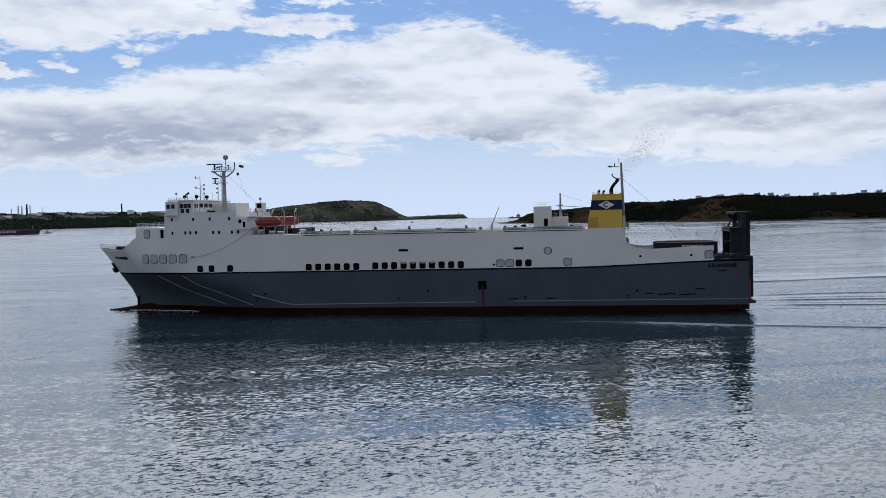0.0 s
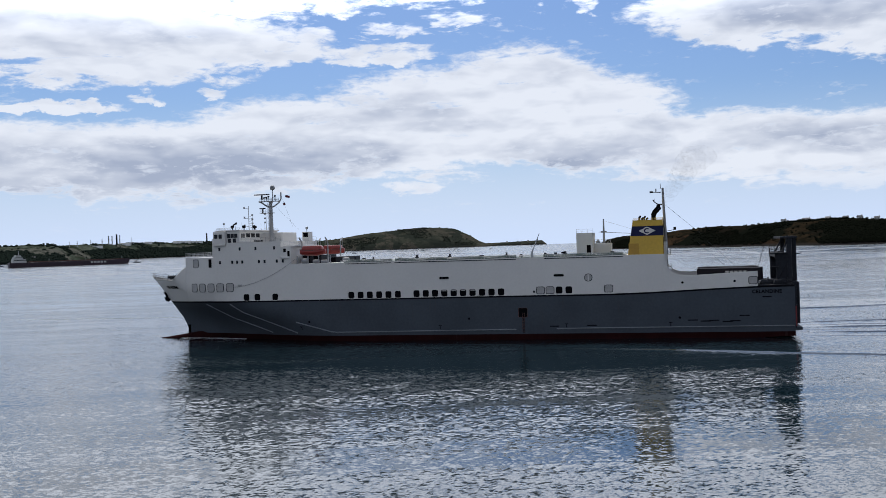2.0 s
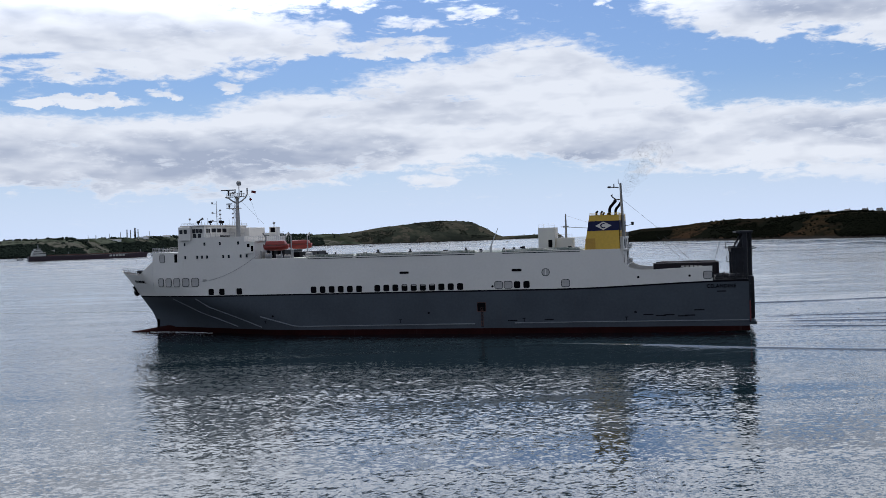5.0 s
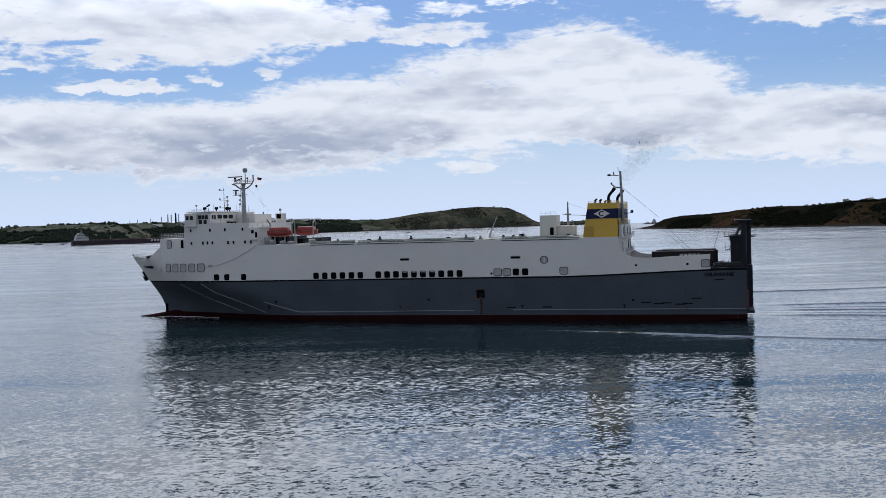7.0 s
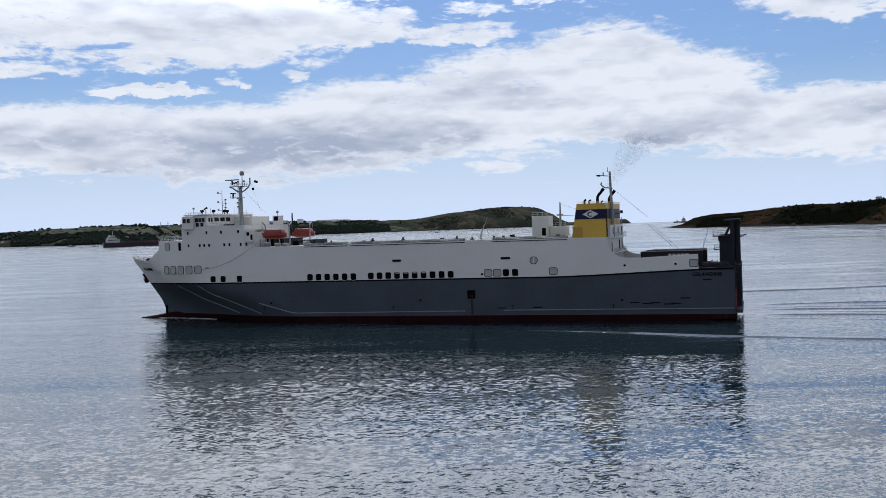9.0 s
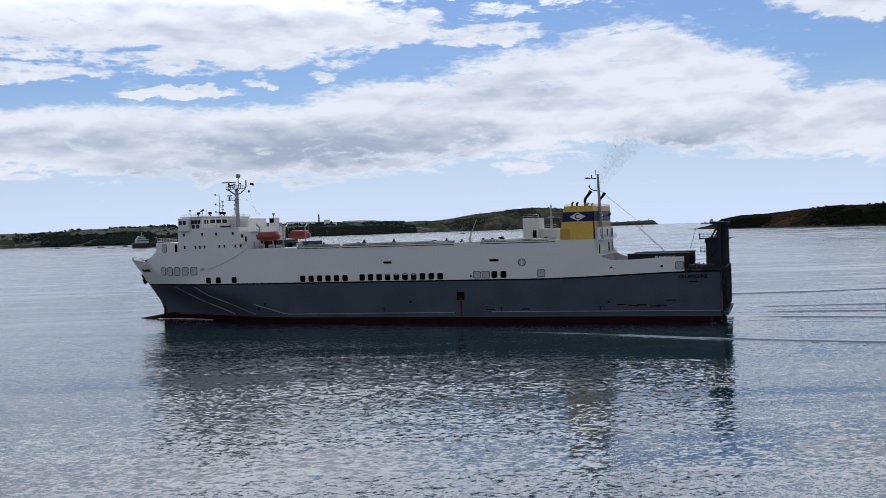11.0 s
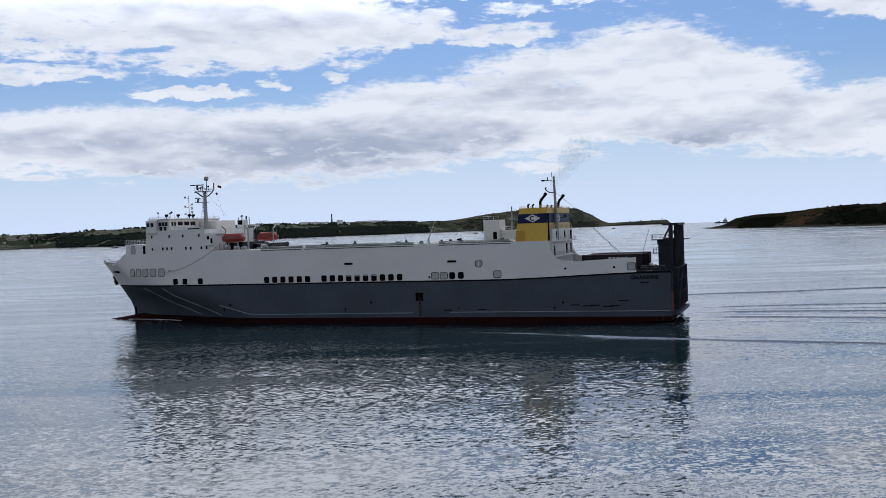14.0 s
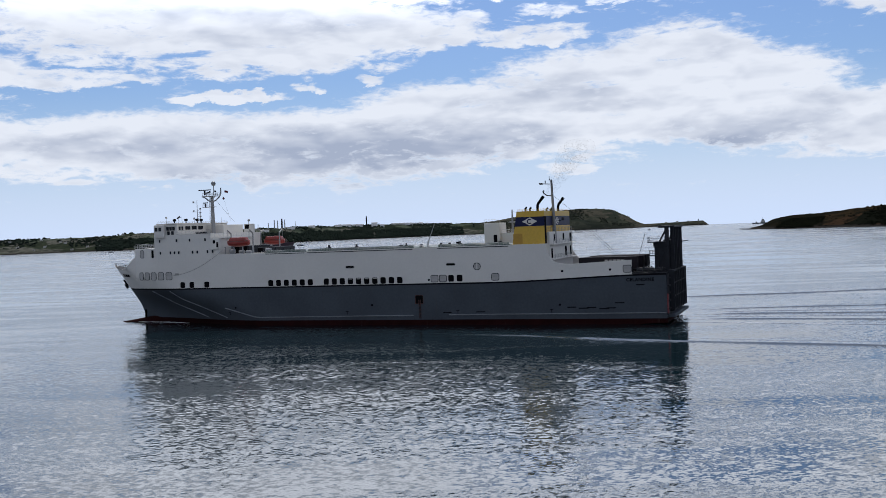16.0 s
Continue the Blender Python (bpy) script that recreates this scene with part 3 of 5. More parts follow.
def build_bridge():
    bm = bmesh.new()
    box(bm, 24.6, 31.0, -12.2, 12.2, 24.6, 27.5, 0.15)
    part("wheelhouse", bm, WHITE, ship)
    bm = bmesh.new()
    box(bm, 24.4, 31.3, -12.4, 12.4, 27.5, 27.75, 0.05)
    part("wheelhouse_roof", bm, WHITE, ship)
    for s in (-1, 1):
        bm = bmesh.new()
        box(bm, 24.4, 27.6, s * 12.5 - 0.9, s * 12.5 + 0.9, 23.9, 27.4, 0.2)
        part("bridge_wing", bm, WHITE, ship)
    bm = bmesh.new()
    box(bm, 31.0, 36.5, 2.0, 12.0, 24.6, 27.0, 0.1)
    part("chart_room", bm, WHITE, ship)
    pane = plate_mesh("bridge_window", 0.85, 1.0, 0.1, 0.02, GLASS)
    rim = ring_mesh("bridge_window_rim", 0.85, 1.0, 0.1, 0.06, 0.06, SHUTTER)
    wide = plate_mesh("wide_window", 2.3, 0.95, 0.1, 0.02, GLASS)
    wrim = ring_mesh("wide_window_rim", 2.3, 0.95, 0.1, 0.07, 0.06, SHUTTER)

    def glaze(mesh, ring, m):
        ob = piece("bridge_window", mesh, ship, m)
        piece("frame", ring, ob, Matrix())

    for x, z, y in [(25.2, 26.2, -13.4), (26.4, 26.2, -13.4)] + [(28.1 + 0.95 * i, 26.3, -12.2) for i in range(3)] + [(28.3, 25.1, -12.2), (29.6, 25.1, -12.2)]:
        glaze(pane, rim, pose(x, y, z))
    for y in (-10.9, -9.7):
        glaze(pane, rim, pose(31.0, y, 26.3, 0, 0, 90))
    for y in (-7.2, -4.2, -1.2):
        glaze(wide, wrim, pose(31.0, y, 26.4, 0, 0, 90))
    for i in range(13):
        glaze(pane, rim, pose(24.6, -10.8 + 1.8 * i, 26.3, 0, 0, -90))
    bm = bmesh.new()
    box(bm, 31.0, 31.2, -3.6, 1.6, 24.75, 25.15, 0.02)
    part("name_board", bm, BLACK, ship)
    bm = bmesh.new()
    rail(bm, [(31.1, -12.2, 27.75), (24.8, -12.2, 27.75), (24.8, 12.2, 27.75), (31.1, 12.2, 27.75)], 0.55, 1.6, 0.025, 2)
    part("flying_bridge_rail", bm, MASTWHITE, ship)
    for x, y in ((27.0, -7.5), (29.0, -5.0), (30.2, -1.5), (28.5, 3.0)):
        bm = bmesh.new()
        rod(bm, (x, y, 27.7), (x, y, 28.4), 0.12)
        rod(bm, (x - 0.35, y, 28.6), (x + 0.35, y, 28.7), 0.38, 0.33, 12)
        part("searchlight", bm, BLACK, ship, "black drum searchlight on a stand")
    bm = bmesh.new()
    rod(bm, (25.4, -9, 27.7), (25.4, -9, 29.2), 0.05)
    bmesh.ops.create_icosphere(bm, subdivisions=2, radius=0.3, matrix=Matrix.Translation((25.4, -9, 29.4)))
    part("aerial_dome", bm, MASTWHITE, ship)
    bm = bmesh.new()
    rod(bm, (26.6, -5, 27.7), (26.6, -5, 29.0), 0.06)
    rod(bm, (26.0, -5, 29.1), (27.0, -5, 29.6), 0.14, 0.3, 10)
    part("horn", bm, STEEL, ship)
    for x, y, h in ((29.8, -8, 2.0), (30.4, -3, 1.8), (30.4, 5, 2.0), (28.0, 8, 2.2), (30.6, 10, 1.6)):
        bm = bmesh.new()
        rod(bm, (x, y, 27.7), (x, y, 27.7 + h), 0.045, 0.02, 6)
        part("whip_aerial", bm, MASTWHITE, ship)
    bm = bmesh.new()
    rail(bm, [(31.5, -12.5, 24.6), (41.9, -12.5, 24.6)], 1.05, 1.3, 0.035, 3)
    part("bridge_deck_rail", bm, MASTWHITE, ship)
    bm = bmesh.new()
    rail(bm, [(41.9, 12.5, 24.6), (31.5, 12.5, 24.6)], 1.05, 1.3, 0.035, 3)
    part("bridge_deck_rail", bm, MASTWHITE, ship)


def build_main_mast():
    x, y = 34.2, 0.4
    bm = bmesh.new()
    rod(bm, (x, y, 24.5), (x, y, 35.2), 0.6, 0.4, 16)
    rod(bm, (x + 0.6, y, 35.0), (x + 0.6, y, 38.2), 0.14, 0.1, 10)
    pipe(bm, [(x, y, 33.4), (x - 1.2, y, 33.9), (x - 2.3, y, 34.7), (x - 3.3, y, 35.1)], 0.2, 8)
    pipe(bm, [(x, y, 33.4), (x + 1.2, y, 33.9), (x + 2.4, y, 34.8), (x + 2.9, y, 35.7), (x + 2.9, y, 37.3)], 0.19, 8)
    for q in (-1, 1):
        rod(bm, (x, y, 33.9), (x, y + 1.6 * q, 35.2), 0.1, n=8)
    main = part("main_mast", bm, MASTWHITE, ship, "tall grey-white mast with radar platforms")
    bm = bmesh.new()
    box(bm, x - 2.6, x + 1.9, y - 1.1, y + 1.1, 35.0, 35.15, 0.03)
    part("platform", bm, MASTWHITE, main)
    bm = bmesh.new()
    box(bm, x - 2.8, x + 0.8, y - 0.8, y + 0.8, 32.0, 32.15, 0.03)
    part("platform", bm, MASTWHITE, main)
    bm = bmesh.new()
    rail(bm, [(x - 2.5, y - 1.0, 35.15), (x + 1.8, y - 1.0, 35.15), (x + 1.8, y + 1.0, 35.15), (x - 2.5, y + 1.0, 35.15), (x - 2.5, y - 1.0, 35.15)], 0.8, 1.0, 0.035, 2)
    part("platform_rail", bm, MASTWHITE, main)
    bm = bmesh.new()
    rail(bm, [(x - 2.7, y - 0.7, 32.1), (x - 0.5, y - 0.7, 32.1)], 0.8, 0.8, 0.03, 2)
    part("platform_rail", bm, MASTWHITE, main)
    bm = bmesh.new()
    bmesh.ops.create_uvsphere(bm, u_segments=16, v_segments=10, radius=0.66, matrix=Matrix.Translation((x + 0.6, y, 38.6)))
    rod(bm, (x + 0.6, y, 38.0), (x + 0.6, y, 38.6), 0.5, 0.62, 14)
    shade_smooth(part("radome", bm, MASTWHITE, main))
    for px, pz, w in ((x - 2.4, 36.9, 4.2), (x - 2.3, 33.3, 1.6)):
        bm = bmesh.new()
        rod(bm, (px, y, pz - 1.4), (px, y, pz - 0.2), 0.2, 0.26, 10)
        box(bm, px - w / 2, px + w / 2, y - 0.16, y + 0.16, pz - 0.15, pz + 0.12, 0.05)
        part("radar_scanner", bm, STEEL, main, "dark radar scanner bar")
    bm = bmesh.new()
    for px, h in ((x + 1.5, 1.3), (x - 0.3, 1.2), (x - 0.9, 1.0), (x - 1.5, 0.9)):
        rod(bm, (px, y - 0.6, 35.3), (px, y - 0.6, 35.3 + h), 0.09, 0.06, 6)
        box(bm, px - 0.2, px + 0.2, y - 0.8, y - 0.4, 35.3 + h - 0.4, 35.3 + h, 0.05)
    part("mast_lamp", bm, STEEL, main)
    bm = bmesh.new()
    for k in range(14):
        z = 27.8 + 0.5 * k
        rod(bm, (x - 0.75, y - 0.25, z), (x - 0.75, y + 0.25, z), 0.03, n=5)
    for s in (-0.25, 0.25):
        rod(bm, (x - 0.75, y + s, 27.6), (x - 0.75, y + s, 34.6), 0.04, n=5)
    part("mast_ladder", bm, MASTWHITE, main)
    # flags on their halyard
    for px, pz, w, tilt in ((x + 4.0, 36.0, 1.3, -14), (x + 3.3, 34.4, 0.7, -60)):
        bm = bmesh.new()
        n = 8
        cols = [(bm.verts.new((w * i / n, 0.09 * math.sin(i * 1.4), 0.0)), bm.verts.new((w * i / n, 0.09 * math.sin(i * 1.4 + 0.5), 0.62))) for i in range(n + 1)]
        for a, b in zip(cols, cols[1:]):
            bm.faces.new((a[0], b[0], b[1], a[1]))
        bmesh.ops.solidify(bm, geom=bm.faces[:], thickness=0.02)
        bmesh.ops.transform(bm, matrix=pose(px, y, pz, 0, -tilt, 0), verts=bm.verts[:])
        part("flag", bm, FLAG, main, "small dark red flag blown aft")
    bm = bmesh.new()
    rod(bm, (x + 3.3, y, 35.6), (x + 6.4, y - 1, 28.0), 0.02, n=4)
    rod(bm, (x + 0.5, y, 34.6), (x + 8.2, y - 2, 27.6), 0.02, n=4)
    part("halyard", bm, STEEL, main)
    # smaller lamp mast forward of it
    fx, fy = 25.9, 5.0
    bm = bmesh.new()
    rod(bm, (fx, fy, 27.5), (fx, fy, 34.4), 0.11, 0.06, 8)
    rod(bm, (fx + 1.0, fy, 27.5), (fx + 1.0, fy, 32.0), 0.09, 0.05, 8)
    for k in range(6):
        rod(bm, (fx, fy, 28.4 + 0.6 * k), (fx + 1.0, fy, 28.7 + 0.6 * k), 0.04, n=5)
    for z in (33.6, 31.0, 28.9):
        rod(bm, (fx, fy, z), (fx - 1.2, fy, z + 0.1), 0.06, n=6)
        box(bm, fx - 1.4, fx - 1.05, fy - 0.2, fy + 0.2, z, z + 0.55, 0.06)
    for z in (29.5, 30.6, 31.7):
        box(bm, fx + 0.8, fx + 1.25, fy - 0.2, fy + 0.2, z, z + 0.4, 0.05)
    part("signal_mast", bm, MASTWHITE, ship, "thin lamp mast with side brackets")
    bm = bmesh.new()
    rod(bm, (30.4, 6, 27.5), (30.4, 6, 32.3), 0.07, 0.05, 8)
    for z in (29.6, 30.7, 31.9):
        box(bm, 29.9, 30.35, 5.8, 6.2, z, z + 0.45, 0.05)
    part("lamp_pole", bm, MASTWHITE, ship)


def build_boat_deck():
    # stepped side aft of the accommodation, the deckhouse and its stack
    bm = bmesh.new()
    box(bm, 42.0, 45.4, -11.5, 3.5, 23.2, 23.5, 0.06)
    part("side_platform", bm, WHITE, ship)
    bm = bmesh.new()
    box(bm, 45.6, 50.8, -8.2, 3.0, 18.9, 20.9, 0.1)
    part("boat_deck_house", bm, STEEL, ship)
    for x, z, w, h in ((43.0, 22.3, 0.7, 0.9), (44.0, 21.4, 0.6, 1.5)):
        # near-black plates paint the shade of two openings in the wing
        piece("opening_shade", plate_mesh("wing_opening", w, h, 0.12, 0.02, DARK), ship, pose(x, -12.79, z))
    bm = bmesh.new()
    box(bm, 42.3, 44.4, -13.3, -12.7, 20.3, 20.8, 0.08)
    part("raft_shelf", bm, WHITE, ship)
    bm = bmesh.new()
    box(bm, 40.0, 42.0, 7.0, 9.5, 24.6, 27.0, 0.08)
    part("vent_stack", bm, WHITE, ship)
    bm = bmesh.new()
    box(bm, 52.0, 55.5, -6.0, 8.2, 18.9, 20.3, 0.1)
    part("fan_room", bm, STEEL, ship)
    for x, y, z, w, h in ((46.9, -8.2, 19.9, 1.8, 1.7), (49.5, -8.2, 19.9, 1.5, 1.7), (53.0, -6.0, 19.6, 1.4, 1.1), (41.0, 7.0, 26.2, 1.3, 1.2)):
        piece("dark_louvre", plate_mesh("dark_louvre", w, h, 0.1, 0.03, DARK), ship, pose(x, y, z))
    bm = bmesh.new()
    rod(bm, (41.0, 8, 26.9), (41.0, 8, 27.7), 0.1)
    bmesh.ops.create_uvsphere(bm, u_segments=12, v_segments=8, radius=0.38, matrix=Matrix.Translation((41.0, 8, 28.0)))
    part("vent_ball", bm, MASTWHITE, ship)
    bm = bmesh.new()
    rail(bm, [(42.3, -11.4, 23.5), (45.2, -11.4, 23.5), (45.2, 3.4, 23.5)], 1.0, 1.2)
    part("boat_deck_rail", bm, GALV, ship)
    for y, s in ((-11.4, -1), (12.3, 1)):
        boat = new("lifeboat")
        boat.parent = ship
        boat.matrix_basis = pose(46.6 if s < 0 else 43.4, y, 22.0)
        tagged(boat, "orange-red enclosed lifeboat hung in white davits")
        bm = bmesh.new()
        n, rings = 12, []
        for k in range(13):
            t = k / 12
            w = 1.25 * math.sin(math.pi * min(1, max(0.0, 0.06 + 0.88 * t))) ** 0.45
            rings.append([bm.verts.new((6.4 * t, w * math.cos(a), (1.25 * math.sin(a) if math.sin(a) < 0 else 0.15 * math.sin(a)) * (0.75 + 0.25 * w / 1.25) + 0.25 * (2 * t - 1) ** 2)) for a in [i * math.tau / n for i in range(n)]])
        for a, b in zip(rings, rings[1:]):
            for i in range(n):
                bm.faces.new((a[i], a[(i + 1) % n], b[(i + 1) % n], b[i]))
        bm.faces.new(rings[0][::-1])
        bm.faces.new(rings[-1])
        shade_smooth(part("boat_hull", bm, ORANGE, boat))
        bm = bmesh.new()
        box(bm, 0.4, 6.0, -1.05, 1.05, 0.1, 1.25, 0.35, (0.45, 0.3))
        part("canopy", bm, ORANGE, boat)
        bm = bmesh.new()
        pipe(bm, [(6.4 * i / 10, -1.3 * math.sin(math.pi * (0.06 + 0.88 * i / 10)) ** 0.45, 0.12 + 0.25 * (0.2 * i - 1) ** 2) for i in range(11)], 0.07, 6)
        part("grab_line", bm, RUST, boat)
        for dx in (-0.3, 6.4) if s < 0 else (-0.2, 6.0):
            bm = bmesh.new()
            x = boat.matrix_basis.translation.x + dx
            box(bm, x - 0.15, x + 0.15, y - s * 1.9 - 0.22, y - s * 1.9 + 0.22, 18.9, 24.3, 0.05, (0.06, 0.06))
            rod(bm, (x, y - s * 1.9, 24.2), (x, y - s * 0.2, 25.2), 0.2, 0.15, 8)
            rod(bm, (x, y - s * 0.2, 25.2), (x, y, 23.0), 0.05, n=6)
            part("davit", bm, MASTWHITE, ship, "white steel boat davit")
    for x, y, z, r in ((47.6, -11.2, 19.6, 0.55), (50.4, -11.0, 19.4, 0.42), (52.6, -11.2, 19.3, 0.42), (57.6, -9.5, 19.6, 0.5)):
        bm = bmesh.new()
        rod(bm, (x - 0.75, y, z), (x + 0.75, y, z), r, n=14)
        box(bm, x - 0.6, x + 0.6, y - 0.3, y + 0.3, 18.9, z - 0.3)
        part("liferaft", bm, MASTWHITE, ship, "white liferaft canister on a cradle")
    for x in (46.2, 48.9, 51.6, 54.6):
        bm = bmesh.new()
        box(bm, x - 0.12, x + 0.12, -12.6, -12.3, 18.9, 20.8, 0.03)
        part("stanchion", bm, MASTWHITE, ship)


def build_top_deck():
    bm = bmesh.new()
    box(bm, 58.0, 125.0, -12.3, 12.3, 18.9, 18.98)
    part("weather_deck", bm, DECK, ship, "dull green painted weather deck")
    for y in (-12.55, 12.55):
        bm = bmesh.new()
        rail(bm, [(57.2, y, 18.9), (125.0, y, 18.9)], 0.5, 3.0, 0.04, 2)
        part("deck_edge_rail", bm, GALV, ship)
    for x0, x1 in ((58.5, 70.0), (70.8, 100.0), (106.5, 124.5)):
        bm = bmesh.new()
        box(bm, x0, x1, -12.15, -11.9, 18.9, 19.55, 0.03)
        part("deck_coaming", bm, DECK, ship, "dull green steel coaming along the deck edge")
        bm = bmesh.new()
        box(bm, x0, x1, -12.86, -12.7, 18.5, 18.68, 0.02)
        part("gutter_bar", bm, STEEL, ship)
    for x, y, w, h in ((60.5, -11.0, 0.7, 1.2), (65.0, -10.8, 0.6, 1.0), (84.0, -11.0, 0.7, 1.3), (97.5, -10.6, 0.6, 1.2), (109.0, -10.8, 0.9, 0.9), (122.0, -11.0, 1.2, 0.8), (62.5, -10.5, 1.2, 0.9), (67.0, 6.0, 1.6, 0.5), (75.5, -9.5, 0.8, 1.3), (88.0, 8.0, 1.8, 0.5), (100.5, -8.0, 0.9, 0.7), (106.5, -10.0, 0.8, 0.9), (111.0, -9.0, 0.9, 1.1)):
        bm = bmesh.new()
        box(bm, x - w / 2, x + w / 2, y - 0.5, y + 0.5, 18.9, 18.98 + h * 0.6, 0.04)
        rod(bm, (x, y, 18.98), (x, y, 19.0 + h), 0.3 * w, 0.38 * w, 10)
        part("deck_vent", bm, STEEL, ship)
    # slim deck derrick, raised
    bm = bmesh.new()
    rod(bm, (103.6, -11.3, 18.9), (103.6, -11.3, 20.4), 0.3, 0.22, 10)
    rod(bm, (103.6, -11.3, 20.2), (105.4, -11.3, 24.4), 0.14, 0.06, 8)
    rod(bm, (103.0, -11.3, 19.2), (104.6, -11.3, 22.4), 0.05, n=6)
    part("deck_derrick", bm, GALV, ship, "slim grey derrick with its boom raised")
    # white casing and its neighbour by the funnel
    bm = bmesh.new()
    box(bm, 112.2, 116.4, 6.5, 12.3, 18.9, 24.3, 0.06)
    box(bm, 116.4, 120.6, 7.5, 12.3, 18.9, 21.6, 0.06)
    casing = part("vent_casing", bm, WHITE, ship, "white steel casing with a dark door")
    piece("casing_door", plate_mesh("casing_door", 1.0, 1.9, 0.1, 0.02, DARK), casing, pose(115.2, 6.5, 20.3))
    bm = bmesh.new()
    rail(bm, [(112.3, 6.6, 24.3), (116.3, 6.6, 24.3)], 0.9, 1.3, 0.03, 2)
    rail(bm, [(116.6, 7.6, 21.6), (120.5, 7.6, 21.6)], 0.9, 1.3, 0.03, 2)
    part("casing_rail", bm, GALV, casing)
    bm = bmesh.new()
    rod(bm, (118.7, 10.5, 21.6), (118.7, 10.5, 27.6), 0.32, 0.16, 10)
    rod(bm, (117.4, 10.5, 24.4), (125.6, 10.0, 23.8), 0.07, n=6)
    box(bm, 118.0, 119.4, 10.0, 11.0, 24.2, 24.6, 0.05)
    rod(bm, (118.7, 10.5, 27.2), (126.0, 6.0, 24.8), 0.025, n=4)
    part("derrick_post", bm, MASTWHITE, ship, "grey-white derrick post with a boom")
    # floats on the stern deck edge seen by the casing
    bm = bmesh.new()
    rod(bm, (110.6, -9.5, 19.6), (110.6, -9.5, 20.0), 0.45, n=12)
    part("capstan", bm, BLACK, ship)


def diamond(parent, m, name="emblem"):
    """A white diamond with a dark ring broken on one side."""
    bm = bmesh.new()
    w, h = 1.85, 0.95
    vs = [bm.verts.new((x, y, z)) for y in (0.0, -0.05) for x, z in ((w, 0), (0, h), (-w, 0), (0, -h))]
    bm.faces.new(vs[:4])
    bm.faces.new(vs[4:][::-1])
    for i in range(4):
        j = (i + 1) % 4
        bm.faces.new((vs[i], vs[j], vs[4 + j], vs[4 + i]))
    a = part(name, bm, WHITE, parent, "white diamond emblem with a dark broken ring")
    a.matrix_basis = m
    bm = bmesh.new()
    n = 18
    for i in range(n):
        a0, a1 = (radians(50 + 260 * k / n) for k in (i, i + 1))
        q = [(r * 1.15 * math.cos(t), r * math.sin(t)) for r, t in ((0.36, a0), (0.6, a0), (0.6, a1), (0.36, a1))]
        f = [bm.verts.new((x, -0.09, z)) for x, z in q]
        g = [bm.verts.new((x, -0.04, z)) for x, z in q]
        bm.faces.new(f)
        for k in range(4):
            bm.faces.new((f[k], f[(k + 1) % 4], g[(k + 1) % 4], g[k]))
    part("ring", bm, NAVY, a)


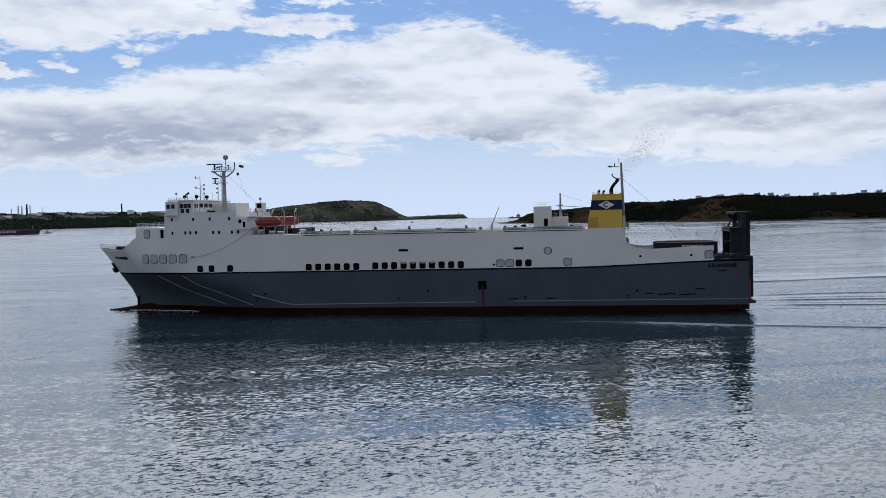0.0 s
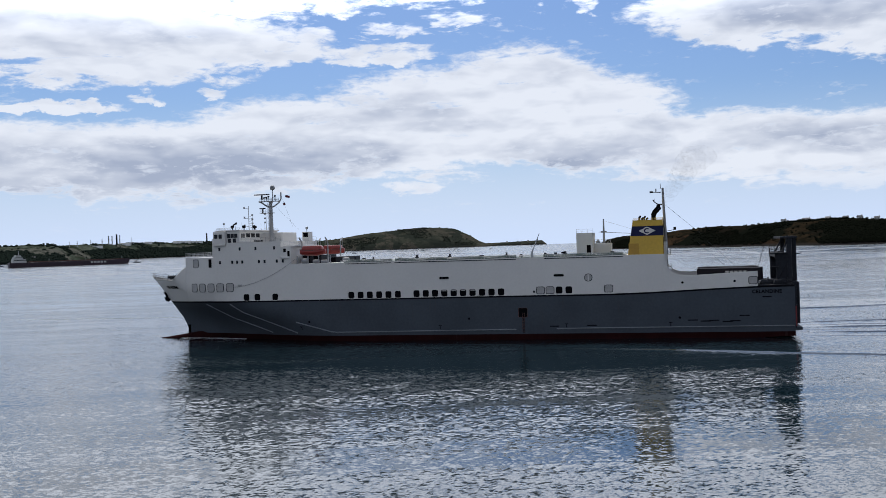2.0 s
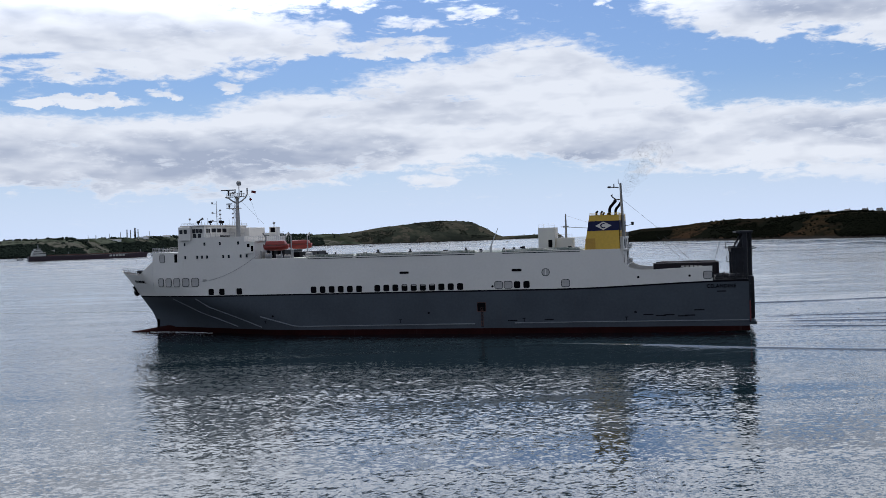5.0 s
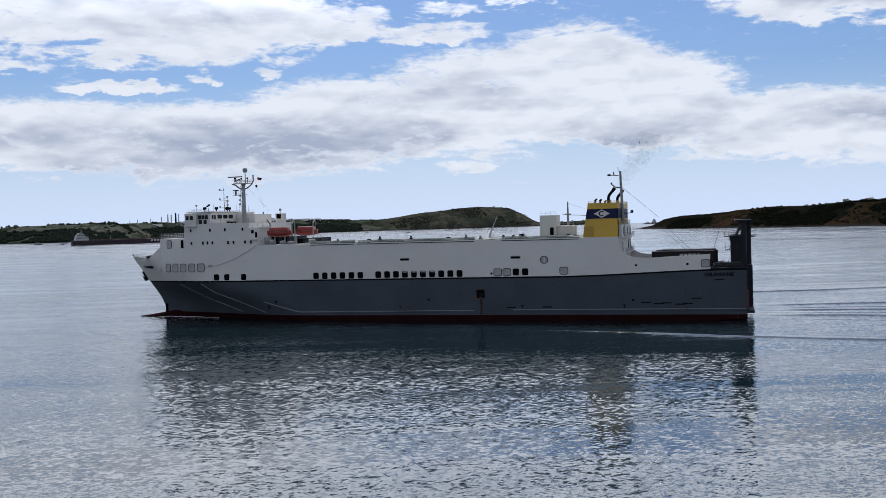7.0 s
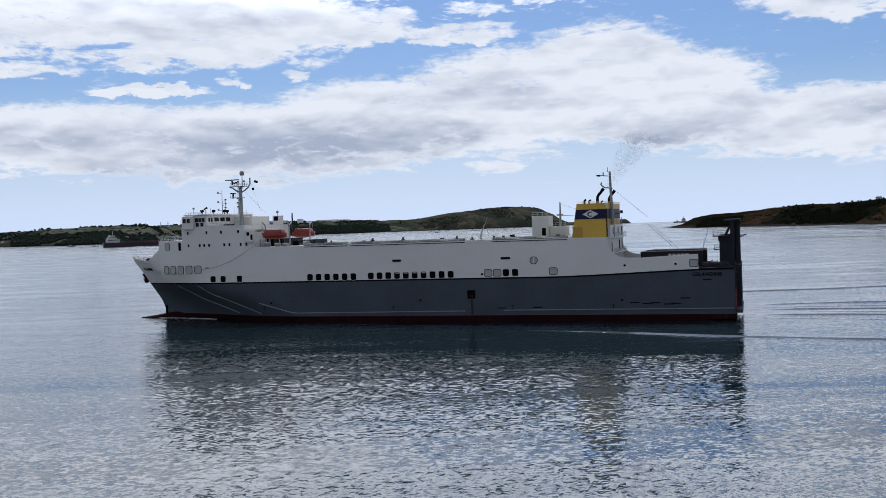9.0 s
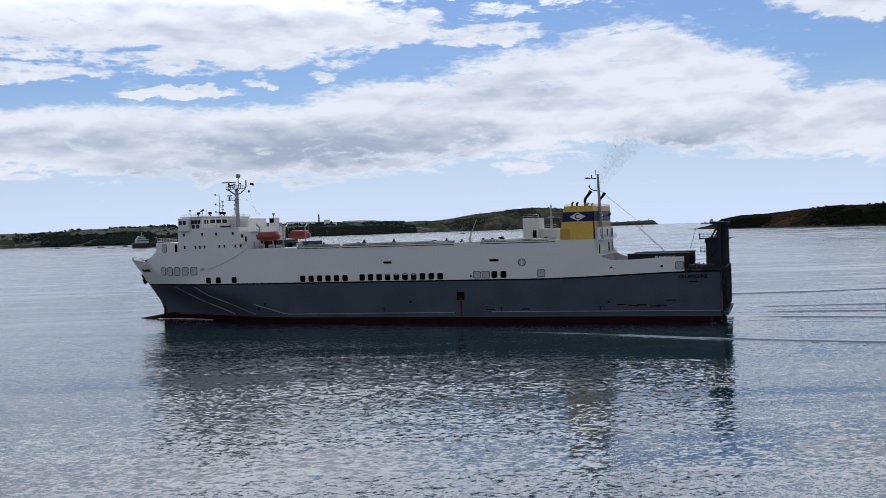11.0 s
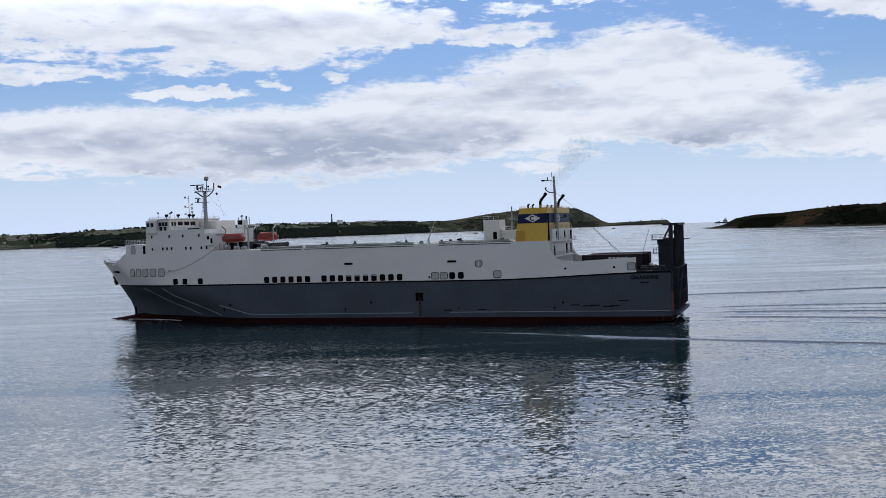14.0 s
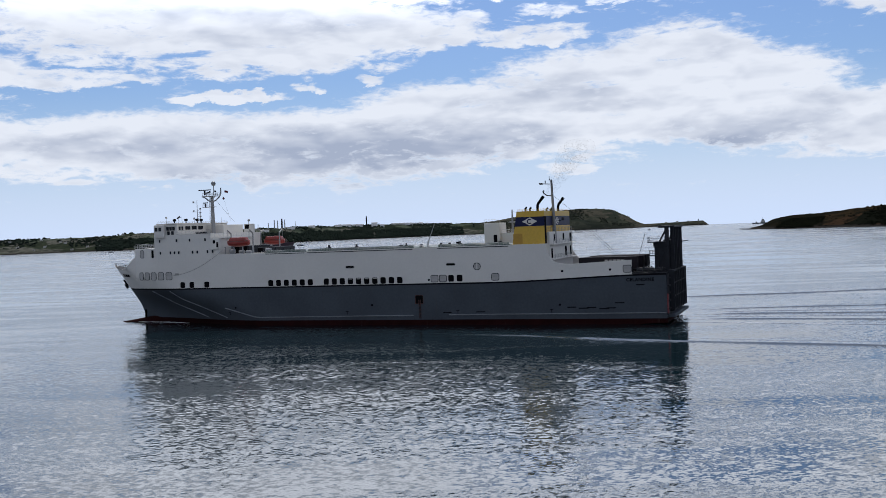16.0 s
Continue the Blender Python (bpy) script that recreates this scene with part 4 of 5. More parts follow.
def build_funnel():
    x0, x1, y0, y1 = 125.5, 133.4, -12.55, 12.3
    bm = bmesh.new()
    # the forward face leans aft
    zs = (18.9, 23.05, 25.35, 26.6)
    lean = lambda z: x0 + (z - 18.9) * 0.17
    for (za, zb), mat in zip(zip(zs, zs[1:]), (0, 1, 0)):
        o = 0.0
        v = [(lean(za), y0, za), (x1, y0, za), (x1, y1, za), (lean(za), y1, za), (lean(zb), y0, zb), (x1, y0, zb), (x1, y1, zb), (lean(zb), y1, zb)]
        vs = [bm.verts.new(p) for p in v]
        for i in range(4):
            j = (i + 1) % 4
            bm.faces.new((vs[i], vs[j], vs[4 + j], vs[4 + i])).material_index = mat
        if zb == zs[-1]:
            bm.faces.new(vs[4:])
    bmesh.ops.remove_doubles(bm, verts=bm.verts[:], dist=0.001)
    fun = part("funnel", bm, (YELLOW, NAVY), ship, "broad yellow funnel casing with a navy band")
    diamond(fun, pose(129.9, y0, 24.2))
    diamond(fun, pose(x1, -0.5, 24.2, 0, 0, 90))
    bm = bmesh.new()
    box(bm, 125.75, 128.0, y0 - 0.03, y0 + 0.03, 19.0, 21.4, 0.02)
    part("funnel_door", bm, paint("dull_ochre_paint", (0.40, 0.22, 0.022), 0.5), fun, "dull ochre funnel door")
    # near-black slab on the aft face, painted shade of a recess
    bm = bmesh.new()
    box(bm, x1 - 0.02, x1 + 0.06, -12.4, -11.0, 18.9, 25.3)
    part("recess_shade", bm, DARK, fun)
    bm = bmesh.new()
    for z in (23.05, 25.35, 26.6):
        box(bm, lean(z) - 0.06, x1 + 0.06, y0 - 0.05, y0 + 0.04, z - 0.07, z + 0.03)
    part("band_edge", bm, YELLOW, fun)
    for y in (-9.8, 9.6):
        bm = bmesh.new()
        pts = [(131.2, y, 26.5), (131.2, y, 27.9), (131.45, y, 28.5), (132.0, y, 29.1), (132.4, y, 29.6)]
        pipe(bm, pts, 0.33, 14)
        rod(bm, (132.3, y, 29.5), (132.7, y, 30.0), 0.40, 0.36, 14)
        part("exhaust_pipe", bm, BLACK, fun, "sooty black exhaust pipe bent aft")
        for x, h in ((128.2, 1.1), (129.3, 1.0)):
            bm = bmesh.new()
            pts = [(x, y, 26.5), (x, y, 26.5 + h * 0.7), (x + 0.35, y, 26.5 + h)]
            pipe(bm, pts, 0.24, 10)
            part("exhaust_pipe", bm, BLACK, fun)
    bm = bmesh.new()
    rail(bm, [(126.9, y0 + 0.1, 26.6), (x1, y0 + 0.1, 26.6), (x1, y1 - 0.1, 26.6)], 0.45, 1.3, 0.035, 2)
    part("funnel_rail", bm, YELLOW, fun)
    # white house abaft the funnel, with galleries
    bm = bmesh.new()
    box(bm, 133.4, 134.1, -10.8, 11.6, 11.5, 21.6, 0.08)
    house = part("aft_house", bm, WHITE, ship, "white steel house with open galleries")
    # gallery doorways are near-black plates with their shade painted in
    for y, z, w, h in ((-9.0, 16.5, 1.3, 2.3), (4.5, 16.7, 1.8, 2.4), (9.5, 16.7, 1.5, 2.3), (-6.5, 20.2, 1.0, 1.7), (2.5, 20.2, 1.5, 1.7), (9.8, 20.0, 2.2, 2.2)):
        piece("doorway_shade", plate_mesh("doorway_shade", w, h, 0.15, 0.03, DARK), house, pose(134.1, y, z, 0, 0, 90))
    bm = bmesh.new()
    box(bm, 134.0, 135.0, -10.6, 11.8, 18.55, 18.75, 0.03)
    box(bm, 134.0, 135.0, -10.6, 11.8, 15.0, 15.2, 0.03)
    part("gallery", bm, WHITE, house)
    bm = bmesh.new()
    rail(bm, [(134.9, -10.5, 18.75), (134.9, 11.7, 18.75)], 1.05, 1.5)
    rail(bm, [(134.9, -10.5, 15.2), (134.9, 11.7, 15.2)], 1.05, 1.5)
    rail(bm, [(133.5, -10.7, 21.6), (134.0, -10.7, 21.6), (134.0, 11.5, 21.6)], 1.05, 1.5)
    part("gallery_rail", bm, MASTWHITE, house)
    bm = bmesh.new()
    rod(bm, (134.0, -5.0, 18.7), (133.5, -5.0, 34.0), 0.42, 0.25, 14)
    mast = part("aft_mast", bm, MASTWHITE, ship, "tall white aft mast with lamps")
    bm = bmesh.new()
    rod(bm, (133.10, -5.0, 33.0), (130.40, -5.0, 33.2), 0.10, n=8)
    box(bm, 130.6, 131.30, -5.3, -4.7, 32.95, 33.35, 0.05)
    rod(bm, (132.00, -5.0, 33.2), (132.00, -5.0, 33.9), 0.12, n=8)
    part("mast_bracket", bm, STEEL, mast)
    bm = bmesh.new()
    pipe(bm, [(133.30, -5.0, 30.2), (132.30, -5.0, 30.3), (131.60, -5.0, 30.8), (131.30, -5.0, 31.3)], 0.13, 8)
    box(bm, 131.5, 131.60, -5.3, -4.7, 31.1, 31.6, 0.1)
    part("mast_bracket", bm, STEEL, mast)
    bm = bmesh.new()
    rod(bm, (133.05, -5.0, 33.9), (133.00, -5.0, 35.0), 0.07, n=6)
    box(bm, 133.4, 133.60, -5.2, -4.8, 33.8, 34.05, 0.04)
    part("mast_top", bm, STEEL, mast)
    bm = bmesh.new()
    rod(bm, (133.90, -5.0, 24.0), (136.0, -5.0, 24.3), 0.08, n=6)
    box(bm, 135.7, 136.3, -5.3, -4.7, 24.2, 24.9, 0.08)
    part("mast_bracket", bm, STEEL, mast)
    bm = bmesh.new()
    rod(bm, (133.40, -5.0, 30.6), (142.0, -4.0, 23.0), 0.03, n=4)
    part("stay", bm, STEEL, mast)
    bm = bmesh.new()
    rod(bm, (143.0, -8.5, 21.5), (149.5, -8.5, 15.2), 0.04, n=5)
    part("stay", bm, STEEL, mast)
    bm = bmesh.new()
    rod(bm, (141.0, 3.5, 21.5), (147.5, 3.5, 15.2), 0.04, n=5)
    part("stay", bm, STEEL, mast)
    bm = bmesh.new()
    rod(bm, (155.6, -6.0, 20.6), (154.0, -6.0, 15.2), 0.05, n=5)
    part("stay", bm, STEEL, mast)


def build_stern():
    # sunken aft deck, bulwark cap and winches
    bm = bmesh.new()
    box(bm, 133.5, 161.0, -12.4, 12.4, 11.3, 11.5)
    part("mooring_deck", bm, STEEL, ship)
    bm = bmesh.new()
    rail(bm, [(153.6, -12.6, 11.5), (160.6, -12.6, 11.5), (160.6, -10.5, 11.5)], 1.1, 1.0, 0.045, 3)
    part("stern_rail", bm, STEEL, ship)
    for x, y in ((154.8, -10.5), (156.4, -9.0), (157.6, -11.2), (155.2, -6.0), (158.8, -9.6)):
        bm = bmesh.new()
        rod(bm, (x - 0.6, y, 12.2), (x + 0.6, y, 12.2), 0.5, n=12)
        box(bm, x - 0.8, x + 0.8, y - 0.4, y + 0.4, 11.5, 12.0, 0.05)
        rod(bm, (x + 0.9, y, 11.5), (x + 0.9, y, 12.9), 0.16, n=8)
        part("mooring_winch", bm, STEEL, ship)
    # stern gantry and the folded ramp
    ramp = new("stern_ramp")
    ramp.parent = ship
    tagged(ramp, "dark grey steel stern ramp folded upright")
    bm = bmesh.new()
    box(bm, 161.0, 161.9, -9.6, 11.2, 2.6, 12.0, 0.06)
    part("lower_leaf", bm, STEEL, ramp)
    for k in range(8):
        y = -9.5 + 20.6 * k / 7
        bm = bmesh.new()
        box(bm, 161.9, 162.35, y - 0.16, y + 0.16, 2.7, 11.9, 0.03)
        part("lower_rib", bm, STEEL, ramp)
    bm = bmesh.new()
    for z in (3.0, 6.0, 9.0, 11.8):
        box(bm, 161.9, 162.2, -9.6, 11.2, z - 0.12, z + 0.12)
    part("cross_rib", bm, STEEL, ramp)
    bm = bmesh.new()
    box(bm, 161.3, 161.8, -6.8, 6.8, 12.0, 21.8, 0.05, (0.0, 0.5))
    part("upper_leaf", bm, STEEL, ramp)
    for k in range(6):
        y = -6.6 + 13.2 * k / 5
        bm = bmesh.new()
        box(bm, 161.8, 162.2, y - 0.15, y + 0.15, 12.0, 21.6, 0.03)
        part("upper_rib", bm, STEEL, ramp)
    for y in (-7.2, 7.2):
        bm = bmesh.new()
        box(bm, 157.8, 158.6, y - 0.35, y + 0.35, 11.4, 17.6, 0.04)
        box(bm, 160.2, 161.1, y - 0.35, y + 0.35, 11.4, 21.6, 0.04)
        box(bm, 157.6, 161.1, y - 0.45, y + 0.45, 17.2, 18.4, 0.04)
        rod(bm, (158.0, y, 12.0), (160.8, y, 17.4), 0.25, n=8)
        rod(bm, (158.9, y, 18.2), (160.6, y, 21.4), 0.2, n=8)
        box(bm, 158.5, 160.3, y - 0.12, y + 0.12, 11.4, 17.3)
        part("gantry_column", bm, STEEL, ramp)
    bm = bmesh.new()
    box(bm, 158.8, 162.4, -7.8, 7.8, 21.5, 22.0, 0.05)
    box(bm, 157.6, 158.6, -7.0, 7.0, 17.4, 18.2, 0.04)
    rod(bm, (162.0, -7.6, 18.0), (163.2, -7.6, 18.2), 0.12, n=6)
    rod(bm, (162.0, 7.6, 18.0), (163.6, 7.6, 18.2), 0.12, n=6)
    part("gantry_beam", bm, STEEL, ramp)
    bm = bmesh.new()
    box(bm, 156.4, 160.4, -8.4, -5.6, 18.2, 18.4, 0.02)
    box(bm, 156.6, 158.4, -8.4, -6.6, 15.2, 15.35, 0.02)
    rail(bm, [(156.5, -5.7, 18.4), (156.5, -8.3, 18.4), (160.3, -8.3, 18.4)], 1.1, 0.9, 0.04, 3)
    rail(bm, [(156.7, -6.7, 15.35), (156.7, -8.3, 15.35), (158.3, -8.3, 15.35)], 1.1, 0.7, 0.04, 3)
    part("gantry_platform", bm, STEEL, ramp)
    bm = bmesh.new()
    box(bm, 160.9, 161.25, -12.75, -9.8, 2.0, 11.2, 0.03)
    for z in (3.5, 5.2, 6.9, 8.6, 10.3):
        box(bm, 161.2, 161.6, -12.3, -10.2, z - 0.12, z + 0.12)
    part("transom_post", bm, STEEL, ship)
    bm = bmesh.new()
    box(bm, 161.05, 161.35, -12.78, -12.0, 2.4, 6.8, 0.05)
    part("red_fender", bm, paint("faded_red_paint", (0.14, 0.012, 0.015), 0.6, vary=0.3), ship, "faded red transom fender")
    bm = bmesh.new()
    box(bm, 159.5, 162.6, -11.5, 12.0, 1.4, 2.1, 0.15)
    part("stern_sill", bm, GREY, ship)


build_openings()
build_fenders()
build_bow()
build_bridge()
build_main_mast()
build_boat_deck()
build_top_deck()
build_funnel()
build_stern()


# ---- trailers on the aft deck ----
def build_trailer(length):
    """A covered trailer with its frame, wheels and lettering bars, standing at its base, x aft."""
    t = thing("trailer", "dark covered cargo trailer parked on the aft deck", "trailer", "trailers on the aft deck")
    bm = bmesh.new()
    box(bm, 0, length, -1.25, 1.25, 1.1, 3.7, 0.05)
    part("body", bm, TARP, t)
    bm = bmesh.new()
    box(bm, -0.05, length + 0.05, -1.3, 1.3, 3.6, 3.75, 0.03)
    part("roof_rim", bm, TARP, t)
    bm = bmesh.new()
    box(bm, 0.3, length - 0.3, -0.5, 0.5, 0.8, 1.1)
    part("frame", bm, STEEL, t)
    for x in (length - 1.6, length - 2.9, length - 4.2):
        for y in (-1.05, 1.05):
            bm = bmesh.new()
            rod(bm, (x, y - 0.15, 0.5), (x, y + 0.15, 0.5), 0.5, n=16)
            part("wheel", bm, BLACK, t)
    bm = bmesh.new()
    for k in range(5):
        x = length * 0.45 + k * 0.95
        box(bm, x, x + 0.7, -1.3, -1.24, 2.75, 3.15)
    part("lettering_bar", bm, SHUTTER, t)
    return t


TRAILERS = []
for k, (x, y, ln) in enumerate(((140.6, -8.6, 13.6), (141.4, -5.2, 13.6), (141.0, 1.6, 13.6), (142.0, 5.2, 12.4))):
    TRAILERS.append((build_trailer(ln), pose(x, y, 11.5)))


# ---- wake and wash, which travel with the ship ----
def wave_line(name, label, pts, width, height, material=None):
    """A long low ridge on the water through the given points."""
    bm = bmesh.new()
    prof = [(-1.0, -0.06), (-0.8, 0.10), (-0.55, 0.38), (-0.3, 0.78), (0.0, 1.0), (0.3, 0.78), (0.55, 0.38), (0.8, 0.10), (1.0, -0.06)]
    rows = []
    n = 60
    for i in range(n + 1):
        s = i / n * (len(pts) - 1)
        k = min(int(s), len(pts) - 2)
        a, b = Vector(pts[k]), Vector(pts[k + 1])
        p, d = a.lerp(b, s - k), (b - a).normalized()
        side = Vector((-d.y, d.x))
        fade = min(1.0, 6 * i / n, 6 * (1 - i / n))
        wob = 1 + 0.45 * noise.noise((p.x * 0.07, p.y * 0.07, width))
        p = p + side * 0.8 * noise.noise((p.x * 0.04, p.y * 0.04, 9.0))
        rows.append([bm.verts.new((p.x + side.x * u * width * wob, p.y + side.y * u * width * wob, 0.02 + max(-0.06, v * height * wob * fade if v > 0 else v))) for u, v in prof])
    for a, b in zip(rows, rows[1:]):
        for k in range(len(prof) - 1):
            bm.faces.new((a[k], b[k], b[k + 1], a[k + 1]))
    ob = shade_smooth(part(name, bm, material or SEA))
    return tagged(ob, label, "wave", "waves of the wake")


WASH = []
for pts, w, h in (
        (((112, -31), (136, -36), (155, -42), (175, -46), (200, -50), (235, -58), (285, -68)), 0.9, 0.22),
        (((126, -31), (150, -36), (175, -40), (210, -46), (260, -54)), 1.2, 0.03),
        (((140, 62), (165, 71), (185, 77), (209, 87), (250, 100), (300, 115)), 1.0, 0.26),
        (((163, 24), (180, 28), (205, 32), (260, 44)), 0.9, 0.20),
        (((163, 17), (185, 19), (210, 22), (260, 30)), 1.0, 0.13),
        (((164, 11), (185, 12), (210, 13), (260, 15)), 0.9, 0.22),
        (((164, 5), (190, 5), (215, 6), (265, 7)), 0.9, 0.10),
        (((163, -1), (185, -2), (210, -4), (260, -8)), 0.9, 0.22),
        (((163, -8), (180, -11), (205, -15), (255, -22)), 0.9, 0.10),
        (((60, -17), (90, -22), (120, -27), (150, -33)), 1.2, 0.02)):
    WASH.append(wave_line("wake_wave", "low smooth wave trailing in the ship's wake", pts, w, h))


def foam_patch(pts, width, lumps, seed):
    """Broken white water: many flat lumps strewn along a line."""
    rnd = random.Random(seed)
    bm = bmesh.new()
    for _ in range(lumps):
        s = rnd.random() * (len(pts) - 1)
        k = min(int(s), len(pts) - 2)
        p = Vector(pts[k]).lerp(Vector(pts[k + 1]), s - k)
        r = rnd.uniform(0.04, 0.16)
        m = pose(p.x + rnd.gauss(0, width * 1.5), p.y + rnd.gauss(0, width), 0.03, 0, 0, rnd.uniform(-15, 15)) @ Matrix.Diagonal((r * rnd.uniform(1.5, 4), r, r * 0.35, 1))
        bmesh.ops.create_icosphere(bm, subdivisions=1, radius=1.0, matrix=m)
    return tagged(part("bow_foam", bm, FOAM), "thin broken white foam along the bow", "foam", kind="stuff")


FOAMS = [
    foam_patch([(x, -half(x, 0.0) - 1.1) for x in (8.5, 11, 14, 18, 23, 29)], 0.25, 160, 3),
]

# ---- smoke ----
def smoke_material():
    m = bpy.data.materials.new("thin_smoke")
    m.use_nodes = True
    n = Nodes(m.node_tree)
    d = n.add("ShaderNodeBsdfDiffuse")
    d.inputs[0].default_value = (0.16, 0.13, 0.11, 1)
    t = n.add("ShaderNodeBsdfTransparent")
    mix = n.add("ShaderNodeMixShader")
    at = n.add("ShaderNodeTexCoord").outputs["Object"]
    n.put(mix.inputs[0], n.remap(n.noise(at, 0.7, 4.0), 0.32, 0.74, 0.0, 0.055))
    n.link(t.outputs[0], mix.inputs[1])
    n.link(d.outputs[0], mix.inputs[2])
    n.link(mix.outputs[0], n.add("ShaderNodeOutputMaterial").inputs[0])
    return m


SMOKE = smoke_material()
PUFFS = []
rnd = random.Random(11)
for k in range(9):
    bm = bmesh.new()
    bmesh.ops.create_icosphere(bm, subdivisions=3, radius=1.0)
    for v in bm.verts:
        v.co *= 1 + 0.35 * noise.noise(v.co * 1.6 + Vector((k * 3.1, 0, 0)))
    r = 0.9 + 0.28 * k
    bmesh.ops.scale(bm, vec=(r * 1.2, r, r * 0.95), verts=bm.verts[:])
    ob = tagged(shade_smooth(part("smoke_puff", bm, SMOKE)), "thin brown-grey puff of funnel smoke", "smoke", "smoke from the exhaust")
    PUFFS.append((ob, pose(133.4 + 0.95 * k + rnd.uniform(-0.4, 0.4), -9.5 + rnd.uniform(-0.6, 0.6), 30.4 + 1.25 * k)))


# ---- land ----
def land_material(name, tones, cell, haze):
    """Fields, scrub and bare ground in patches, with grain; tones from dark to light."""
    m = bpy.data.materials.new(name)
    m.use_nodes = True
    n = Nodes(m.node_tree)
    p = n.add("ShaderNodeBsdfPrincipled")
    at = n.add("ShaderNodeTexCoord").outputs["Object"]
    v = n.add("ShaderNodeTexVoronoi")
    n.put(v.inputs["Vector"], n.vec("ADD", at, n.vec("MULTIPLY", n.xyz(n.noise(at, 0.02), n.noise(at, 0.023), 0.0), (40, 40, 0))))
    v.inputs["Scale"].default_value = 1 / cell
    pick = n.split(v.outputs["Color"])[0]
    ramp = n.add("ShaderNodeValToRGB")
    ramp.color_ramp.interpolation = "CONSTANT"
    el = ramp.color_ramp.elements
    while len(el) < len(tones):
        el.new(1.0)
    for i, t in enumerate(tones):
        el[i].position, el[i].color = i / len(tones), (*t, 1)
    n.link(pick, ramp.inputs[0])
    scrub = n.remap(n.noise(at, 0.035, 8.0, 0.7), 0.46, 0.58, 0.0, 0.85)
    col = n.mix(scrub, ramp.outputs[0], tones[0])
    col = n.mix(n.remap(n.noise(at, 0.25, 6.0), 0.3, 0.7, 0.0, 0.35), col, [c * 0.4 for c in tones[0]])
    rock = n.remap(n.split(at)[2], 1.5, 6.0, 1.0, 0.0)
    col = n.mix(rock, col, (0.022, 0.020, 0.018))
    n.put(p.inputs["Base Color"], col)
    p.inputs["Roughness"].default_value = 0.95
    p.inputs["Specular IOR Level"].default_value = 0.0
    b = n.add("ShaderNodeBump")
    b.inputs["Strength"].default_value, b.inputs["Distance"].default_value = 0.8, 6.0
    n.put(b.inputs["Height"], n.noise(at, 0.06, 8.0, 0.65))
    n.link(b.outputs[0], p.inputs["Normal"])
    n.link(p.outputs[0], n.add("ShaderNodeOutputMaterial").inputs[0])
    return m


def foliage(name, dark, light):
    m = bpy.data.materials.new(name)
    m.use_nodes = True
    n = Nodes(m.node_tree)
    p = n.add("ShaderNodeBsdfPrincipled")
    geo = n.add("ShaderNodeNewGeometry")
    at = n.add("ShaderNodeTexCoord").outputs["Object"]
    f = n.math("ADD", n.math("MULTIPLY", geo.outputs["Random Per Island"], 0.6), n.math("MULTIPLY", n.noise(at, 0.4, 4.0), 0.4))
    n.put(p.inputs["Base Color"], n.mix(f, dark, light))
    p.inputs["Roughness"].default_value = 0.9
    p.inputs["Specular IOR Level"].default_value = 0.0
    n.link(p.outputs[0], n.add("ShaderNodeOutputMaterial").inputs[0])
    return m


# coast and island tones are greyed: distance haze is put into the colour
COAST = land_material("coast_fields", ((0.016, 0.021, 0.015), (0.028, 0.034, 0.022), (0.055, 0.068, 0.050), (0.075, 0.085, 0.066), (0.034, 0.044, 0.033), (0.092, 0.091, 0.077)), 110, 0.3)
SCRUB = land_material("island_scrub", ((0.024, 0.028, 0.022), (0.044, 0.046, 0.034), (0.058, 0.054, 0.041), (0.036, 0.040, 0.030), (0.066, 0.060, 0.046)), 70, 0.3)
# near-black tones, with the backlit slope's shade put into the colour
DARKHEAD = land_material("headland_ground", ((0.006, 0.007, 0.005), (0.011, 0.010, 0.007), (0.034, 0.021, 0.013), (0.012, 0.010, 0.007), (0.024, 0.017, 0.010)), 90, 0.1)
# far crowns paler for haze, near crowns almost black for backlit shade
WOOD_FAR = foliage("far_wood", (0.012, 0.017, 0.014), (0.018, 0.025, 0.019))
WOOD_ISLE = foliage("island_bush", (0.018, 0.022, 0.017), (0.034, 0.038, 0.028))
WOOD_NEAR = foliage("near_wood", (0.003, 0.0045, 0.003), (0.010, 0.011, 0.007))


def on_bearing(az, d):
    return d * math.sin(radians(az)), d * math.cos(radians(az))


class Land:
    """Ground rising from a shore to a crest; shore gives distance and crest elevation by bearing to the right."""

    def __init__(self, shore, crest, depth, rough, cliff=0.16):
        self.shore, self.crest, self.depth, self.rough, self.cliff = shore, crest, depth, rough, cliff

    def place(self, az, s):
        d0 = lerp(self.shore, az)
        d = d0 + self.depth * s
        top = EYE[2] + (d0 + self.depth) * math.tan(radians(lerp(self.crest, az)))
        r = min(1.0, s)
        h = top * (self.cliff * min(1, r * 10) + (1 - self.cliff) * (r * r * (3 - 2 * r)) ** 0.8)
        if s > 1:
            h = top * (1 - 0.3 * (s - 1))
        x, y = on_bearing(az, d)
        f = min(1.0, s * 6)
        h += f * self.rough * (0.5 * noise.noise((x * 0.008, y * 0.008, 0.0)) + 0.3 * noise.noise((x * 0.03, y * 0.03, 3.0)) + 0.2 * noise.noise((x * 0.09, y * 0.09, 5.0)))
        return x, y, (h if s > 0 else -1.0)

    def build(self, name, label, az0, az1, material, step=0.06, rows=22):
        bm = bmesh.new()
        grid = []
        k = round((az1 - az0) / step)
        for i in range(k + 1):
            az = az0 + (az1 - az0) * i / k
            grid.append([bm.verts.new(self.place(az, 1.5 * j / rows)) for j in range(rows + 1)])
        for a, b in zip(grid, grid[1:]):
            for j in range(rows):
                bm.faces.new((a[j], b[j], b[j + 1], a[j + 1]))
        return tagged(shade_smooth(part(name, bm, material)), label, "land", kind="structure")


